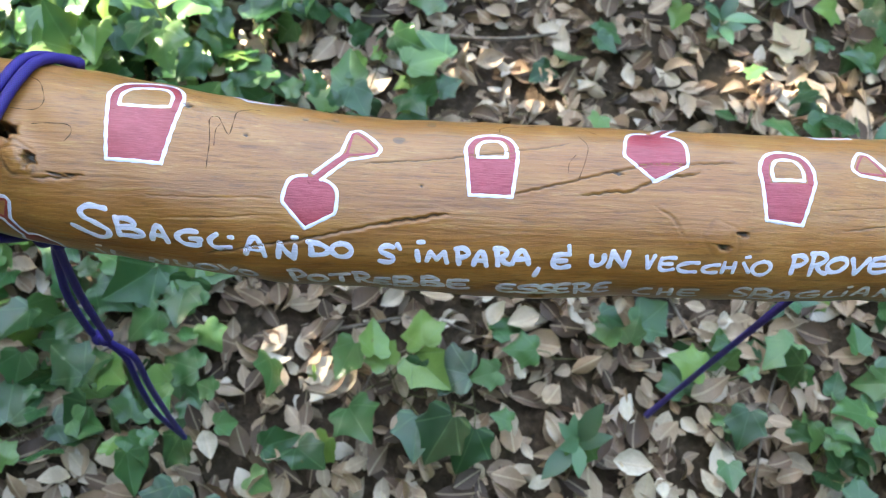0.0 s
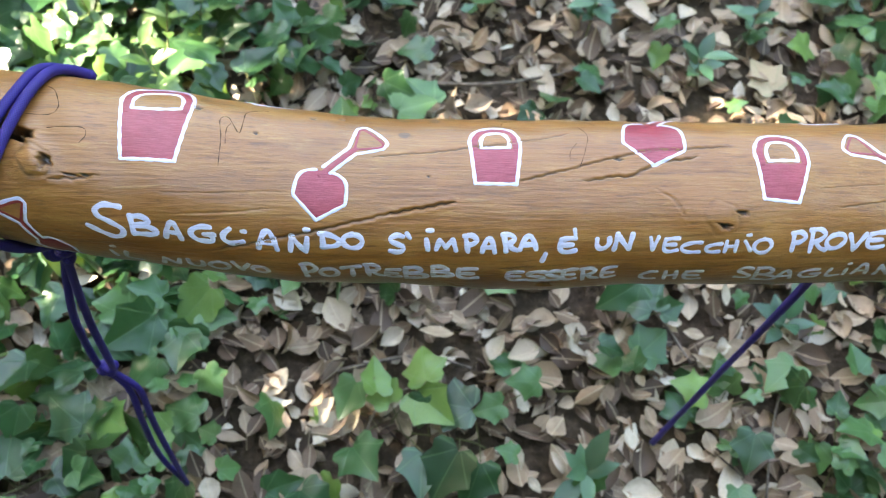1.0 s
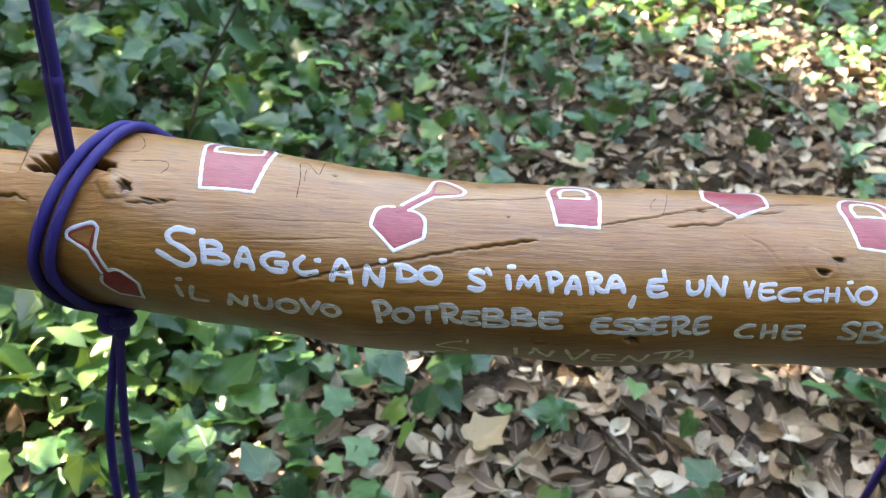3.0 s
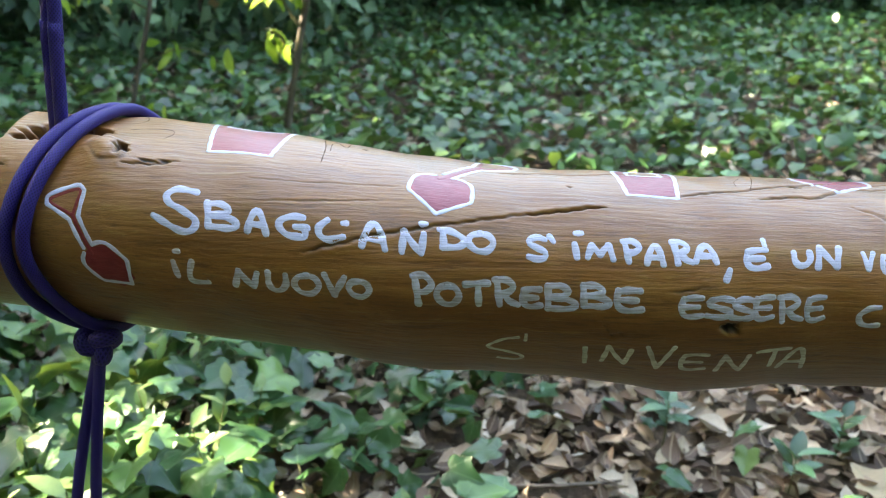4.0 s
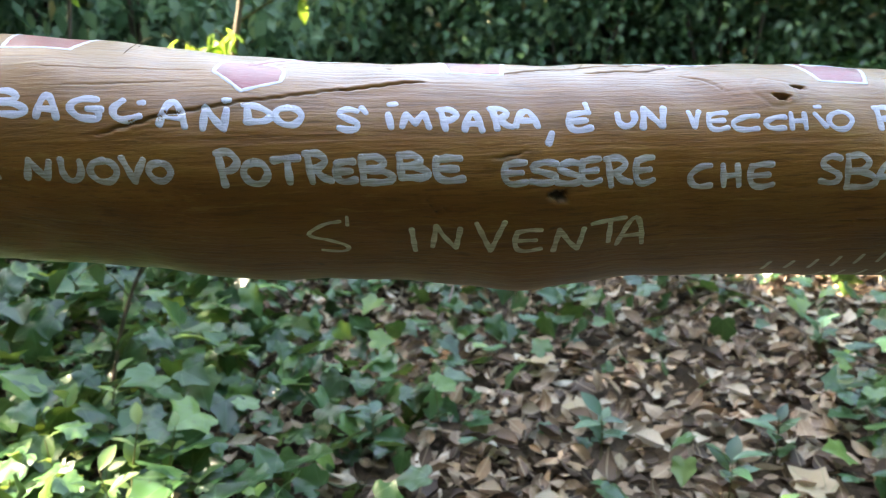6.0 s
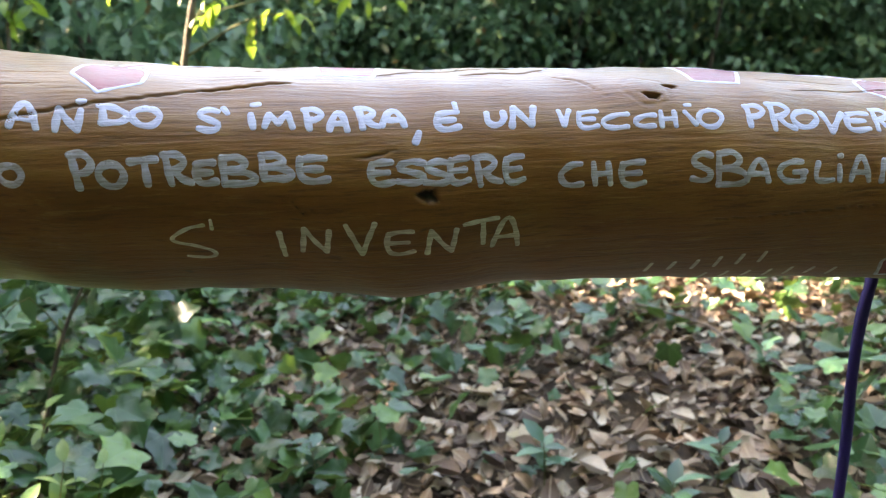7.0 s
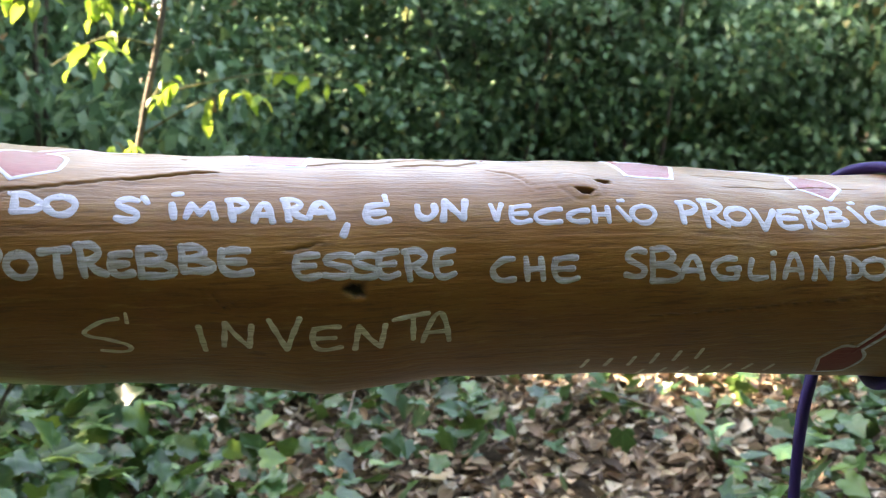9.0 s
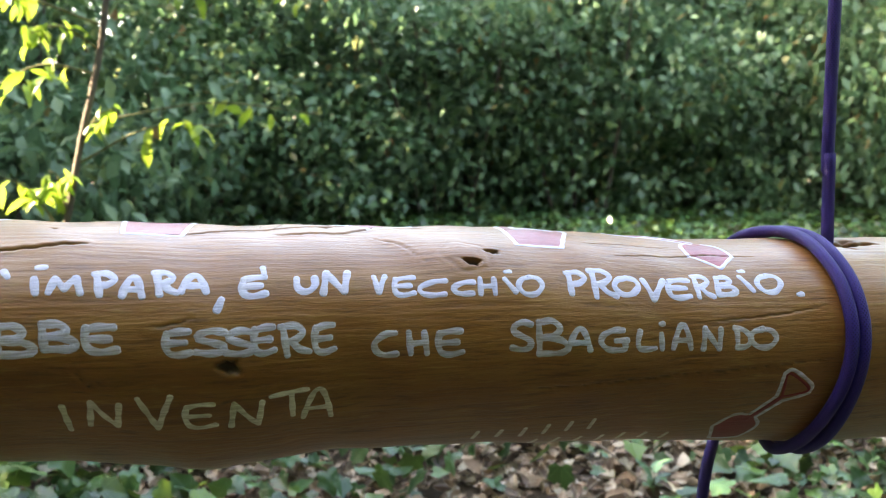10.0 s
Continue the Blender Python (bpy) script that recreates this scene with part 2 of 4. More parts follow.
def tube(name, pts, radius, material, sides=10, end_radius=None, wobble=0.0):
    """A closed round tube along the points; the radius may taper."""
    p = np.asarray(pts, float)
    tang = np.gradient(p, axis=0)
    tang /= np.linalg.norm(tang, axis=1)[:, None] + 1e-12
    side = np.cross(tang[0], (0.3, 0.2, 0.93))
    side /= np.linalg.norm(side)
    length = np.r_[0, np.cumsum(np.linalg.norm(np.diff(p, axis=0), axis=1))]
    end_radius = radius if end_radius is None else end_radius
    verts, uvs = [], []
    for k, (c, t) in enumerate(zip(p, tang)):
        side = side - t * (side @ t)
        side /= np.linalg.norm(side)
        up = np.cross(t, side)
        r = radius + (end_radius - radius) * length[k] / length[-1]
        r *= 1 + wobble * noise.noise(Vector(c) * 30)
        for j in range(sides):
            a = 2 * math.pi * j / sides
            verts.append(c + r * (math.cos(a) * side + math.sin(a) * up))
            uvs.append((length[k] * 300, 6.0 * j / sides))
    n = len(p)
    faces = [(k * sides + j, k * sides + (j + 1) % sides, (k + 1) * sides + (j + 1) % sides, (k + 1) * sides + j) for k in range(n - 1) for j in range(sides)]
    faces += [tuple(range(sides - 1, -1, -1)), tuple((n - 1) * sides + j for j in range(sides))]
    return mesh(name, verts, faces, material, True, uvs)


def scatter(name, template, where, yaw, tilt, turn, size, material):
    """Many copies of a small leaf in one mesh. template: (verts, faces, uvs); yaw, tilt and turn in radians."""
    tv, tf, tu = template
    tv = np.asarray(tv, float)
    n, k = len(where), len(tv)
    cy, sy, ct, st, cr, sr = np.cos(yaw), np.sin(yaw), np.cos(tilt), np.sin(tilt), np.cos(turn), np.sin(turn)
    x, y, z = (tv[None, :, a] * np.asarray(size)[:, None] for a in range(3))
    x, z = x * cr[:, None] + z * sr[:, None], -x * sr[:, None] + z * cr[:, None]
    y, z = y * ct[:, None] - z * st[:, None], y * st[:, None] + z * ct[:, None]
    x, y = x * cy[:, None] - y * sy[:, None], x * sy[:, None] + y * cy[:, None]
    v = np.stack([x, y, z], 2) + np.asarray(where)[:, None, :]
    me = bpy.data.meshes.new(name)
    tri = np.array(tf, np.int32)
    faces = (tri[None] + (np.arange(n, dtype=np.int32) * k)[:, None, None]).reshape(-1, 3)
    me.vertices.add(n * k)
    me.vertices.foreach_set("co", v.astype(np.float32).ravel())
    me.loops.add(faces.size)
    me.loops.foreach_set("vertex_index", faces.ravel())
    me.polygons.add(len(faces))
    me.polygons.foreach_set("loop_start", np.arange(0, faces.size, 3, dtype=np.int32))
    me.update(calc_edges=True)
    layer = me.uv_layers.new(name="UVMap")
    uv = np.tile(np.asarray(tu, np.float32), (n, 1))
    layer.data.foreach_set("uv", uv[faces.ravel()].ravel())
    me.polygons.foreach_set("use_smooth", np.ones(len(faces), bool))
    me.materials.append(material)
    me.validate()
    return me


def ivy_template(fold=0.10, droop=0.22, lobes=1.0, wave=0.0):
    """A lobed ivy leaf of length 1, of three rings round a point on the midrib."""
    half = [(0, 0.04), (0.17, -0.10), (0.36, -0.06), (0.43, 0.06), (0.39, 0.20), (0.40 + 0.05 * lobes, 0.30), (0.36 + 0.17 * lobes, 0.44), (0.36, 0.53), (0.26, 0.63), (0.16, 0.80), (0.05, 0.95), (0, 1.0)]
    rim = half + [(-x, y) for x, y in half[-2:0:-1]]
    n = len(rim)
    flat = [(x * f, 0.34 + (y - 0.34) * f) for f in (0.38, 0.72, 1.0) for x, y in rim] + [(0.0, 0.34)]
    v = []
    for x, y in flat:
        z = fold * (math.sqrt(x * x + 0.006) - 0.077) * 2 - droop * max(0, y - 0.3) ** 2 - 0.5 * x * x * abs(fold + 0.3) + wave * math.sin(9 * y + 4 * abs(x)) * abs(x)
        v.append((x, y, z))
    f = [(3 * n, k, (k + 1) % n)[::-1] for k in range(n)]
    for r in (0, 1):
        for k in range(n):
            a, b = r * n + k, r * n + (k + 1) % n
            f += [(a, b + n, a + n)[::1], (a, b, b + n)[::1]]
    return v, [t[::-1] for t in f], [(x + 0.5, y) for x, y in flat]


def blade_template(width=0.42, curl=0.5, bend=0.3, twist=0.0, fine=True):
    """A simple elliptic leaf of length 1."""
    ys = (0.0, 0.14, 0.36, 0.62, 0.84, 1.0) if fine else (0.0, 0.4, 1.0)
    ws = [width * math.sin(math.pi * min(max(y, 0.0), 1.0) ** 0.85) * 0.5 for y in ys]
    v, f = [], []
    for y, w in zip(ys, ws):
        zc = bend * (y - 0.5) ** 2
        tw = twist * (y - 0.5)
        v += [(-w, y, zc + curl * w - tw * w), (0, y, zc), (w, y, zc + curl * w + tw * w)]
    for k in range(len(ys) - 1):
        a, b = 3 * k, 3 * k + 3
        for j in (0, 1):
            if ws[k] > 1e-4:
                f.append((a + j, a + j + 1, b + j + 1))
            if ws[k + 1] > 1e-4:
                f.append((a + j, b + j + 1, b + j))
    return v, f, [(x + 0.5, y) for x, y, _ in v]


# ---- the log: axis, radius, knots and cracks ----
# along x in metres: axis y, axis z, radius
STATIONS = [(-0.34, 0.258, 0.6745, 0.0475), (-0.26, 0.2491, 0.6709, 0.0487), (-0.18, 0.2377, 0.6664, 0.0517), (-0.14, 0.2325, 0.6637, 0.0512), (-0.10, 0.2273, 0.6598, 0.0510),
            (-0.06, 0.2239, 0.6547, 0.0514), (-0.02, 0.2227, 0.6508, 0.0505), (0.02, 0.2224, 0.6481, 0.0504), (0.06, 0.2223, 0.6447, 0.0517), (0.10, 0.2224, 0.6433, 0.0515),
            (0.14, 0.2231, 0.6434, 0.0507), (0.22, 0.2238, 0.6403, 0.0510), (0.26, 0.2255, 0.6370, 0.0503), (0.30, 0.2275, 0.6335, 0.0502), (0.34, 0.2298, 0.6301, 0.0515),
            (0.38, 0.2322, 0.6277, 0.0534), (0.48, 0.2385, 0.6230, 0.0548)]
AXIS = smooth_path(STATIONS, 0.004)
# cracks and grooves: points (mm along, degrees round: 0 faces front, 90 up), half-width mm, depth mm, painted dirt and
# shade
CRACKS = [
    ([(-101, 18), (-69, 32), (-37, 42), (-6, 51.5), (17, 57), (33, 61)], 0.6, 1.0, 0.7),
    ([(-2, 53), (17, 57.2), (28, 60), (34.5, 61.5)], 0.8, 1.1, 1.0),
    ([(-12, 93), (12, 96.7), (40, 101), (69, 107), (106, 117)], 0.45, 0.8, 0.9),
    ([(72, 77), (107, 88.5), (134, 97), (154, 102.5), (200, 105)], 0.55, 1.0, 0.8),
    ([(110, 77.5), (126, 80.5), (138, 81), (149, 87.5), (158, 92), (166, 94), (180, 96.5)], 0.75, 1.2, 0.9),
    ([(152, 72), (158, 67), (162, 64), (166.5, 55.5), (171, 48)], 0.6, 0.7, 0.4),
    ([(213, -20), (232, -18), (272, -12), (315, -6), (344, -2), (366, 1)], 0.45, 0.9, 0.6),
    ([(262, 58), (290, 62), (311, 65), (340, 64)], 0.4, 0.7, 0.8),
    ([(300, 19), (332, 22.5), (360, 27)], 0.4, 0.6, 0.4),
    ([(60, 17), (69, 19), (76, 21)], 0.6, 0.8, 0.8),
    ([(32.5, -1.8), (33.8, -5.2), (36.9, -8.9), (41, -7.4)], 0.8, 1.3, 0.8),
    ([(-262, 44), (-246, 46), (-240, 44)], 1.0, 2.0, 1.0),
    ([(-184, 51), (-172, 53), (-160, 57)], 0.8, 1.2, 0.7),
    ([(-120, 40), (-90, 46), (-66, 52)], 0.35, 0.5, 0.25),
    ([(-128, 52), (-100, 56), (-70, 62), (-58, 63)], 0.3, 0.4, 0.3),
    ([(250, 72), (275, 74), (300, 76)], 0.3, 0.5, 0.5),
]
# beetle galleries, drawn as thin dark furrows
GALLERIES = [
    ([(-96, 75), (-95.5, 95), (-97, 110), (-93, 113), (-90, 108), (-86, 101.3), (-84.5, 110), (-83.5, 119.6), (-78, 124), (-72, 126)], 0.5, 0.7, 0.7),
    ([(-93, 92), (-93, 103), (-91, 108)], 0.45, 0.6, 0.5),
    ([(-200, 120), (-190, 115), (-186, 108), (-184, 100), (-188, 94), (-201, 92.5)], 0.5, 0.7, 0.7),
    ([(-188, 84), (-180, 86), (-169, 87), (-167, 82), (-170, 76)], 0.5, 0.7, 0.7),
    ([(65, 125), (67, 130), (84, 137), (106, 141), (122, 127)], 0.35, 0.4, 0.7),
    ([(111, 123), (115.4, 114), (113, 102), (109, 90)], 0.35, 0.4, 0.6),
    ([(108, 107), (104, 101), (103, 94)], 0.35, 0.4, 0.5),
]
# knots: mm along, degrees round, radius mm, height mm, ring depth mm
KNOTS = [(-193, 61, 10.5, 3.8, 0.6), (190, 52, 12.0, 2.2, 0.3)]
# holes: mm along, degrees round, half-length along, half-length round (mm), depth mm
HOLES = [(-187, 62, 2.4, 3.4, 5.0), (-226, 73, 8.0, 4.5, 9.0), (-213, 83, 6.5, 4.0, 8.0), (-199, 79, 4.0, 2.0, 3.0), (-173, 55, 3.5, 0.8, 1.2), (-166, 56, 2.0, 0.7, 1.0), (-220, 80, 14.0, 5.5, 15.0), (-233, 69, 9.0, 2.6, 6.0), (-206, 77, 9.0, 3.6, 6.0), (192, 46.5, 3.0, 1.5, 3.5), (203, 55, 2.6, 1.3, 2.5), (89.2, 0.4, 3.6, 2.4, 4.0),
         (400, 86, 8.0, 7.0, 14.0), (412, 81, 10.0, 3.0, 5.0), (-29, 127, 1.5, 1.2, 1.5), (20, 79, 0.8, 0.8, 1.0), (-46, 123, 1.6, 0.9, 1.0), (-110, 117, 1.8, 1.6, 1.5),
         (-77, 103, 0.9, 0.9, 1.0), (132, 95, 2.4, 1.4, 1.6)]


def girth(phi):
    """How far the log's section departs from a circle, in mm."""
    a = np.radians(phi)
    return -0.64 * np.cos(2 * a) - 0.91 * np.sin(2 * a) + 0.85 * np.cos(3 * a) + 3.07 * np.sin(3 * a)


def relief(x, phi):
    """Height over the plain radius in metres, and painted dirt and shade 0 to 1, at x metres along and phi degrees
    round.
    """
    u, s = np.asarray(x) * 1000.0, np.asarray(phi) * 0.907
    a = np.radians(phi)
    h = girth(phi) + 0.4 * np.sin(u * 0.031 + 1.3 * np.sin(a * 2)) + 0.4 * np.sin(u * 0.083 + 2 * a) * np.cos(a * 3) + 0.25 * np.sin(u * 0.17 + 4 * a)
    h = h + 0.03 * np.sin(s * 1.9 + 0.9 * np.sin(u * 0.05 + 0.2 * s)) * np.sin(u * 0.021 + s * 0.13)
    # swelling under the log
    h = h + 2.6 * np.exp(-((u - 78) / 22.0) ** 2 - ((s + 80) / 28.0) ** 2) + 1.6 * np.exp(-((u + 40) / 26.0) ** 2 - ((s + 75) / 30.0) ** 2)
    dirt_shade = np.zeros_like(u)
    for ku, kphi, kr, kh, ring in KNOTS:
        turn = np.arctan2(s - kphi * 0.907, u - ku)
        d = np.hypot((u - ku) * 0.85, s - kphi * 0.907) * (1 + 0.10 * np.sin(2 * turn + 0.7) + 0.07 * np.sin(5 * turn + ku))
        h = h + kh * np.exp(-(d / (kr * 0.95)) ** 2) - ring * np.exp(-((d - kr * 0.78) / 1.0) ** 2) - ring * 0.25 * np.exp(-((d - kr * 0.45) / 0.8) ** 2)
        dirt_shade = np.maximum(dirt_shade, 0.9 * ring * np.exp(-((d - kr * 0.78) / 0.9) ** 2) * np.clip(0.6 + 0.6 * np.sin(turn * 3 + ku) + 0.4 * np.sin(turn * 7), 0, 1))
    for pts, w, depth, dark in CRACKS:
        best = np.full_like(u, 1e9)
        for (u0, p0), (u1, p1) in zip(pts, pts[1:]):
            s0, s1 = p0 * 0.907, p1 * 0.907
            du, ds = u1 - u0, s1 - s0
            t = np.clip(((u - u0) * du + (s - s0) * ds) / (du * du + ds * ds), 0, 1)
            wig = 0.5 * np.sin(u * 0.9) + 0.35 * np.sin(u * 0.37 + 1)
            best = np.minimum(best, np.hypot(u - u0 - t * du, s - s0 - t * ds + wig * min(1.0, w)))
        ends = np.clip(np.minimum(np.abs(u - pts[0][0]), np.abs(u - pts[-1][0])) / 6.0, 0.35, 1.0)
        g = np.exp(-(best / (w * ends)) ** 2)
        h = h - depth * g + 0.15 * depth * np.exp(-((best - 3.2 * w) / (1.6 * w)) ** 2) * (w > 0.45)
        dirt_shade = np.maximum(dirt_shade, dark * np.exp(-(best / (0.75 * w * ends)) ** 2))
    for hu, hp, hl, hr, depth in HOLES:
        d = np.hypot((u - hu) / hl, (s - hp * 0.907) / hr) * (1 + 0.20 * np.sin(5 * np.arctan2(s - hp * 0.907, u - hu) + hu) + 0.14 * np.sin(u * 0.55 + s * 0.9))
        g = 1 / (1 + np.exp((d - 1) * 9))
        h = h - depth * g
        dirt_shade = np.maximum(dirt_shade, np.clip(g * 1.1, 0, 1))
    # the upper half of one end is sawn off short
    step = 1 / (1 + np.exp((u + 249) * 2.5)) / (1 + np.exp(-(s - 60) * 1.4)) / (1 + np.exp((s - 150) * 1.0))
    h = h - 26.0 * step
    return h / 1000.0, np.clip(dirt_shade, 0, 1)


def surface(x, phi, lift=0.0):
    """Points on the log's skin, lifted by metres."""
    x, phi = np.asarray(x, float), np.asarray(phi, float)
    yc, zc, r = (np.interp(x, AXIS[:, 0], AXIS[:, k]) for k in (1, 2, 3))
    h, _ = relief(x, phi)
    a = np.radians(phi)
    rr = r + h + lift
    return np.stack([x, yc - rr * np.cos(a), zc + rr * np.sin(a)], -1)


def build_log():
    xs = np.linspace(-0.325, 0.470, 660)
    ph = np.r_[np.arange(-90, 10, 1.2), np.arange(10, 125, 0.5), np.arange(125, 270, 2.0)]     # finer where the cracks run
    nx, na = len(xs), len(ph)
    gx, gp = np.meshgrid(xs, ph, indexing="ij")
    v = surface(gx, gp).reshape(-1, 3)
    dirt_shade = relief(gx, gp)[1].ravel()
    i, j = np.meshgrid(np.arange(nx - 1), np.arange(na), indexing="ij")
    a, b = i * na + j, i * na + (j + 1) % na
    faces = np.stack([a, b, b + na, a + na], -1).reshape(-1, 4)[:, ::-1].tolist()
    # sawn ends, slightly rounded
    verts = v.tolist()
    dirt_shade = dirt_shade.tolist()
    for k, x, sign in ((0, xs[0] - 0.003, 1), (nx - 1, xs[-1] + 0.003, -1)):
        ring = v[k * na:(k + 1) * na]
        c = ring.mean(0)
        last = [k * na + q for q in range(na)]
        for f in (0.95, 0.5):
            start = len(verts)
            verts += [(x, *(c[1:] + (p[1:] - c[1:]) * f)) for p in ring]
            dirt_shade += [0.1 if f > 0.9 else 0.05] * na
            now = list(range(start, start + na))
            faces += [(last[q], last[(q + 1) % na], now[(q + 1) % na], now[q])[::sign] for q in range(na)]
            last = now
        faces.append(tuple(last)[::sign])
    me = mesh("painted_log", verts, faces, WOOD)
    me.attributes.new("dirt_shade", "FLOAT", "POINT").data.foreach_set("value", np.array(dirt_shade, np.float32))
    return tagged(new("painted_log", me), "ochre varnished log with white lettering, hung from purple cords", "log")


LOG = build_log()
MM = 0.907          # mm round the log for one degree


def ribbon(strokes, width, thick=0.00008, base=-0.00003, jitter=0.0):
    """Paint strokes on the skin. strokes: lists of (mm along, mm round); width in mm."""
    verts, faces = [], []
    for k, stroke in enumerate(strokes):
        p = smooth_path(stroke, 0.9) if len(stroke) > 2 else smooth_path([stroke[0], [(a + b) / 2 for a, b in zip(*stroke)], stroke[1]], 0.9)
        keep = [0]
        for q in range(1, len(p)):
            if np.hypot(*(p[q] - p[keep[-1]])) > 0.3:
                keep.append(q)
        p = p[keep]
        if len(p) < 2:
            continue
        t = np.gradient(p, axis=0)
        t /= np.linalg.norm(t, axis=1)[:, None] + 1e-9
        nrm = np.stack([-t[:, 1], t[:, 0]], 1)
        w = np.full(len(p), width * 0.5)
        if jitter:
            w *= 1 + jitter * np.sin(np.arange(len(p)) * 0.7 + k * 2.1 + p[0, 0])
        # rounded ends
        p = np.vstack([p[0] - t[0] * w[0] * 0.8, p[0] - t[0] * w[0] * 0.45, p, p[-1] + t[-1] * w[-1] * 0.45, p[-1] + t[-1] * w[-1] * 0.8])
        nrm = np.vstack([nrm[0], nrm[0], nrm, nrm[-1], nrm[-1]])
        w = np.r_[w[0] * 0.45, w[0] * 0.85, w, w[-1] * 0.85, w[-1] * 0.45]
        rows = []
        for off, lift in ((-1.0, base), (-0.78, thick), (0.0, thick * 1.1), (0.78, thick), (1.0, base)):
            q = p + nrm * (w * off)[:, None]
            rows.append(surface(q[:, 0] / 1000, q[:, 1] / MM, lift))
        g = np.stack(rows, 1)
        s, n = len(verts), len(g)
        verts += g.reshape(-1, 3).tolist()
        faces += [(s + i * 5 + j, s + i * 5 + j + 1, s + (i + 1) * 5 + j + 1, s + (i + 1) * 5 + j) for i in range(n - 1) for j in range(4)]
        faces += [tuple(s + j for j in range(4, -1, -1)), tuple(s + (n - 1) * 5 + j for j in range(5))]
    return verts, faces


def fill(outline, lift=0.00006):
    """A filled patch of paint on the skin, from a closed outline (mm along, mm round)."""
    o = np.asarray(outline, float)
    lo, hi = o[:, 1].min() + 0.02, o[:, 1].max() - 0.02
    n = max(3, int((hi - lo) / 0.9))
    cols = 26
    verts, faces = [], []
    for k in range(n + 1):
        y = lo + (hi - lo) * k / n
        xs = []
        for a, b in zip(o, np.roll(o, -1, 0)):
            if (a[1] <= y) != (b[1] <= y):
                xs.append(a[0] + (b[0] - a[0]) * (y - a[1]) / (b[1] - a[1]))
        x = np.linspace(min(xs), max(xs), cols)
        verts += surface(x / 1000, np.full(cols, y / MM), lift).tolist()
    faces = [(k * cols + j, k * cols + j + 1, (k + 1) * cols + j + 1, (k + 1) * cols + j) for k in range(n) for j in range(cols - 1)]
    return verts, faces


# the furrows of the galleries
for pts, w, depth, dark in GALLERIES:
    v, f = ribbon([[(x, a * MM) for x, a in pts]], 0.2 + w * dark, 0.00004, -0.0003, jitter=0.45)
    part("beetle_gallery", mesh("beetle_gallery", v, f, SEAM), LOG, "thin dark beetle gallery in the wood")

# hand lettering: strokes in a box 1 wide and 1 high
GLYPHS = {
    "S": ("0.98,0.92 0.55,1 0.12,0.86 0.10,0.66 0.5,0.50 0.95,0.32 0.90,0.08 0.5,0 0,0.08",),
    "s": ("0.98,0.96 0.55,0.98 0.30,0.80 0.36,0.62 0.66,0.48 0.98,0.28 0.92,0.06 0.62,0.0 0,0.28",),
    "z": ("0.72,1 0.34,0.90 0.0,0.64 0.10,0.50 0.5,0.40 0.92,0.22 1.0,0.08 0.82,0 0.35,0.05",),
    "B": ("0.0,0.98 0.05,0", "0.0,0.95 0.45,1 0.72,0.80 0.55,0.60 0.08,0.50", "0.10,0.50 0.7,0.46 1.0,0.26 0.8,0.06 0.05,0.02"),
    "A": ("0,0 0.12,0.45 0.36,0.94 0.62,1 0.84,0.60 1,0", "0.10,0.36 0.90,0.38"),
    "G": ("0.86,0.98 0.5,0.96 0.10,0.72 0.0,0.38 0.26,0.04 0.62,0 0.92,0.08 0.90,0.46", "0.56,0.46 1,0.50"),
    "L": ("0.12,1 0.0,0.45 0.10,0.06 0.5,0 1,0.08",),
    "l": ("0.40,1 0.06,0.56 0.10,0.14 0.45,0 1,0.26",),
    "C": ("0.98,0.98 0.5,0.92 0.05,0.55 0.14,0.16 0.5,0 1,0.06",),
    "N": ("0.0,0 0.10,1", "0.10,1 0.5,0.46 0.88,0.04", "0.88,0.04 1,0.98"),
    "D": ("0.14,0.96 0.18,0", "0,1 0.55,0.92 1,0.52 0.75,0.12 0.12,0.02"),
    "O": ("0.5,1 0.12,0.82 0.0,0.42 0.30,0.02 0.74,0.04 1,0.5 0.82,0.90 0.46,1",),
    "M": ("0,0 0.16,0.9", "0.16,0.9 0.36,0.54 0.48,0.28", "0.48,0.28 0.64,0.66 0.82,1", "0.82,1 0.92,0.5 1,0.02"),
    "P": ("0.12,0.96 0.34,0", "0,0.94 0.6,1 1,0.74 0.7,0.48 0.22,0.42"),
    "R": ("0.10,1 0.26,0", "0,0.98 0.5,1 0.78,0.78 0.55,0.54 0.18,0.44", "0.40,0.46 0.66,0.2 1,0.08"),
    "E": ("0.92,1 0.45,0.98 0.06,0.88", "0.06,0.92 0.0,0.48 0.14,0.10 0.5,0 1,0.12", "0.06,0.50 0.78,0.54"),
    "U": ("0,1 0.08,0.35 0.36,0.0 0.74,0.06 0.96,0.5 0.90,1",),
    "V": ("0,0.96 0.28,0.5 0.56,0", "0.56,0 0.76,0.5 1,1"),
    "H": ("0.0,1 0.10,0", "0.86,0.98 1,0", "0.05,0.48 0.92,0.52"),
    "T": ("0,0.86 0.5,0.95 1,1", "0.56,0.94 0.62,0"),
    "I": ("0,1 1,0",),
    "'": ("0.2,1 0.9,0",),
    ",": ("0.9,1 0.1,0",),
    ".": ("0,0.4 1,0.6",),
}


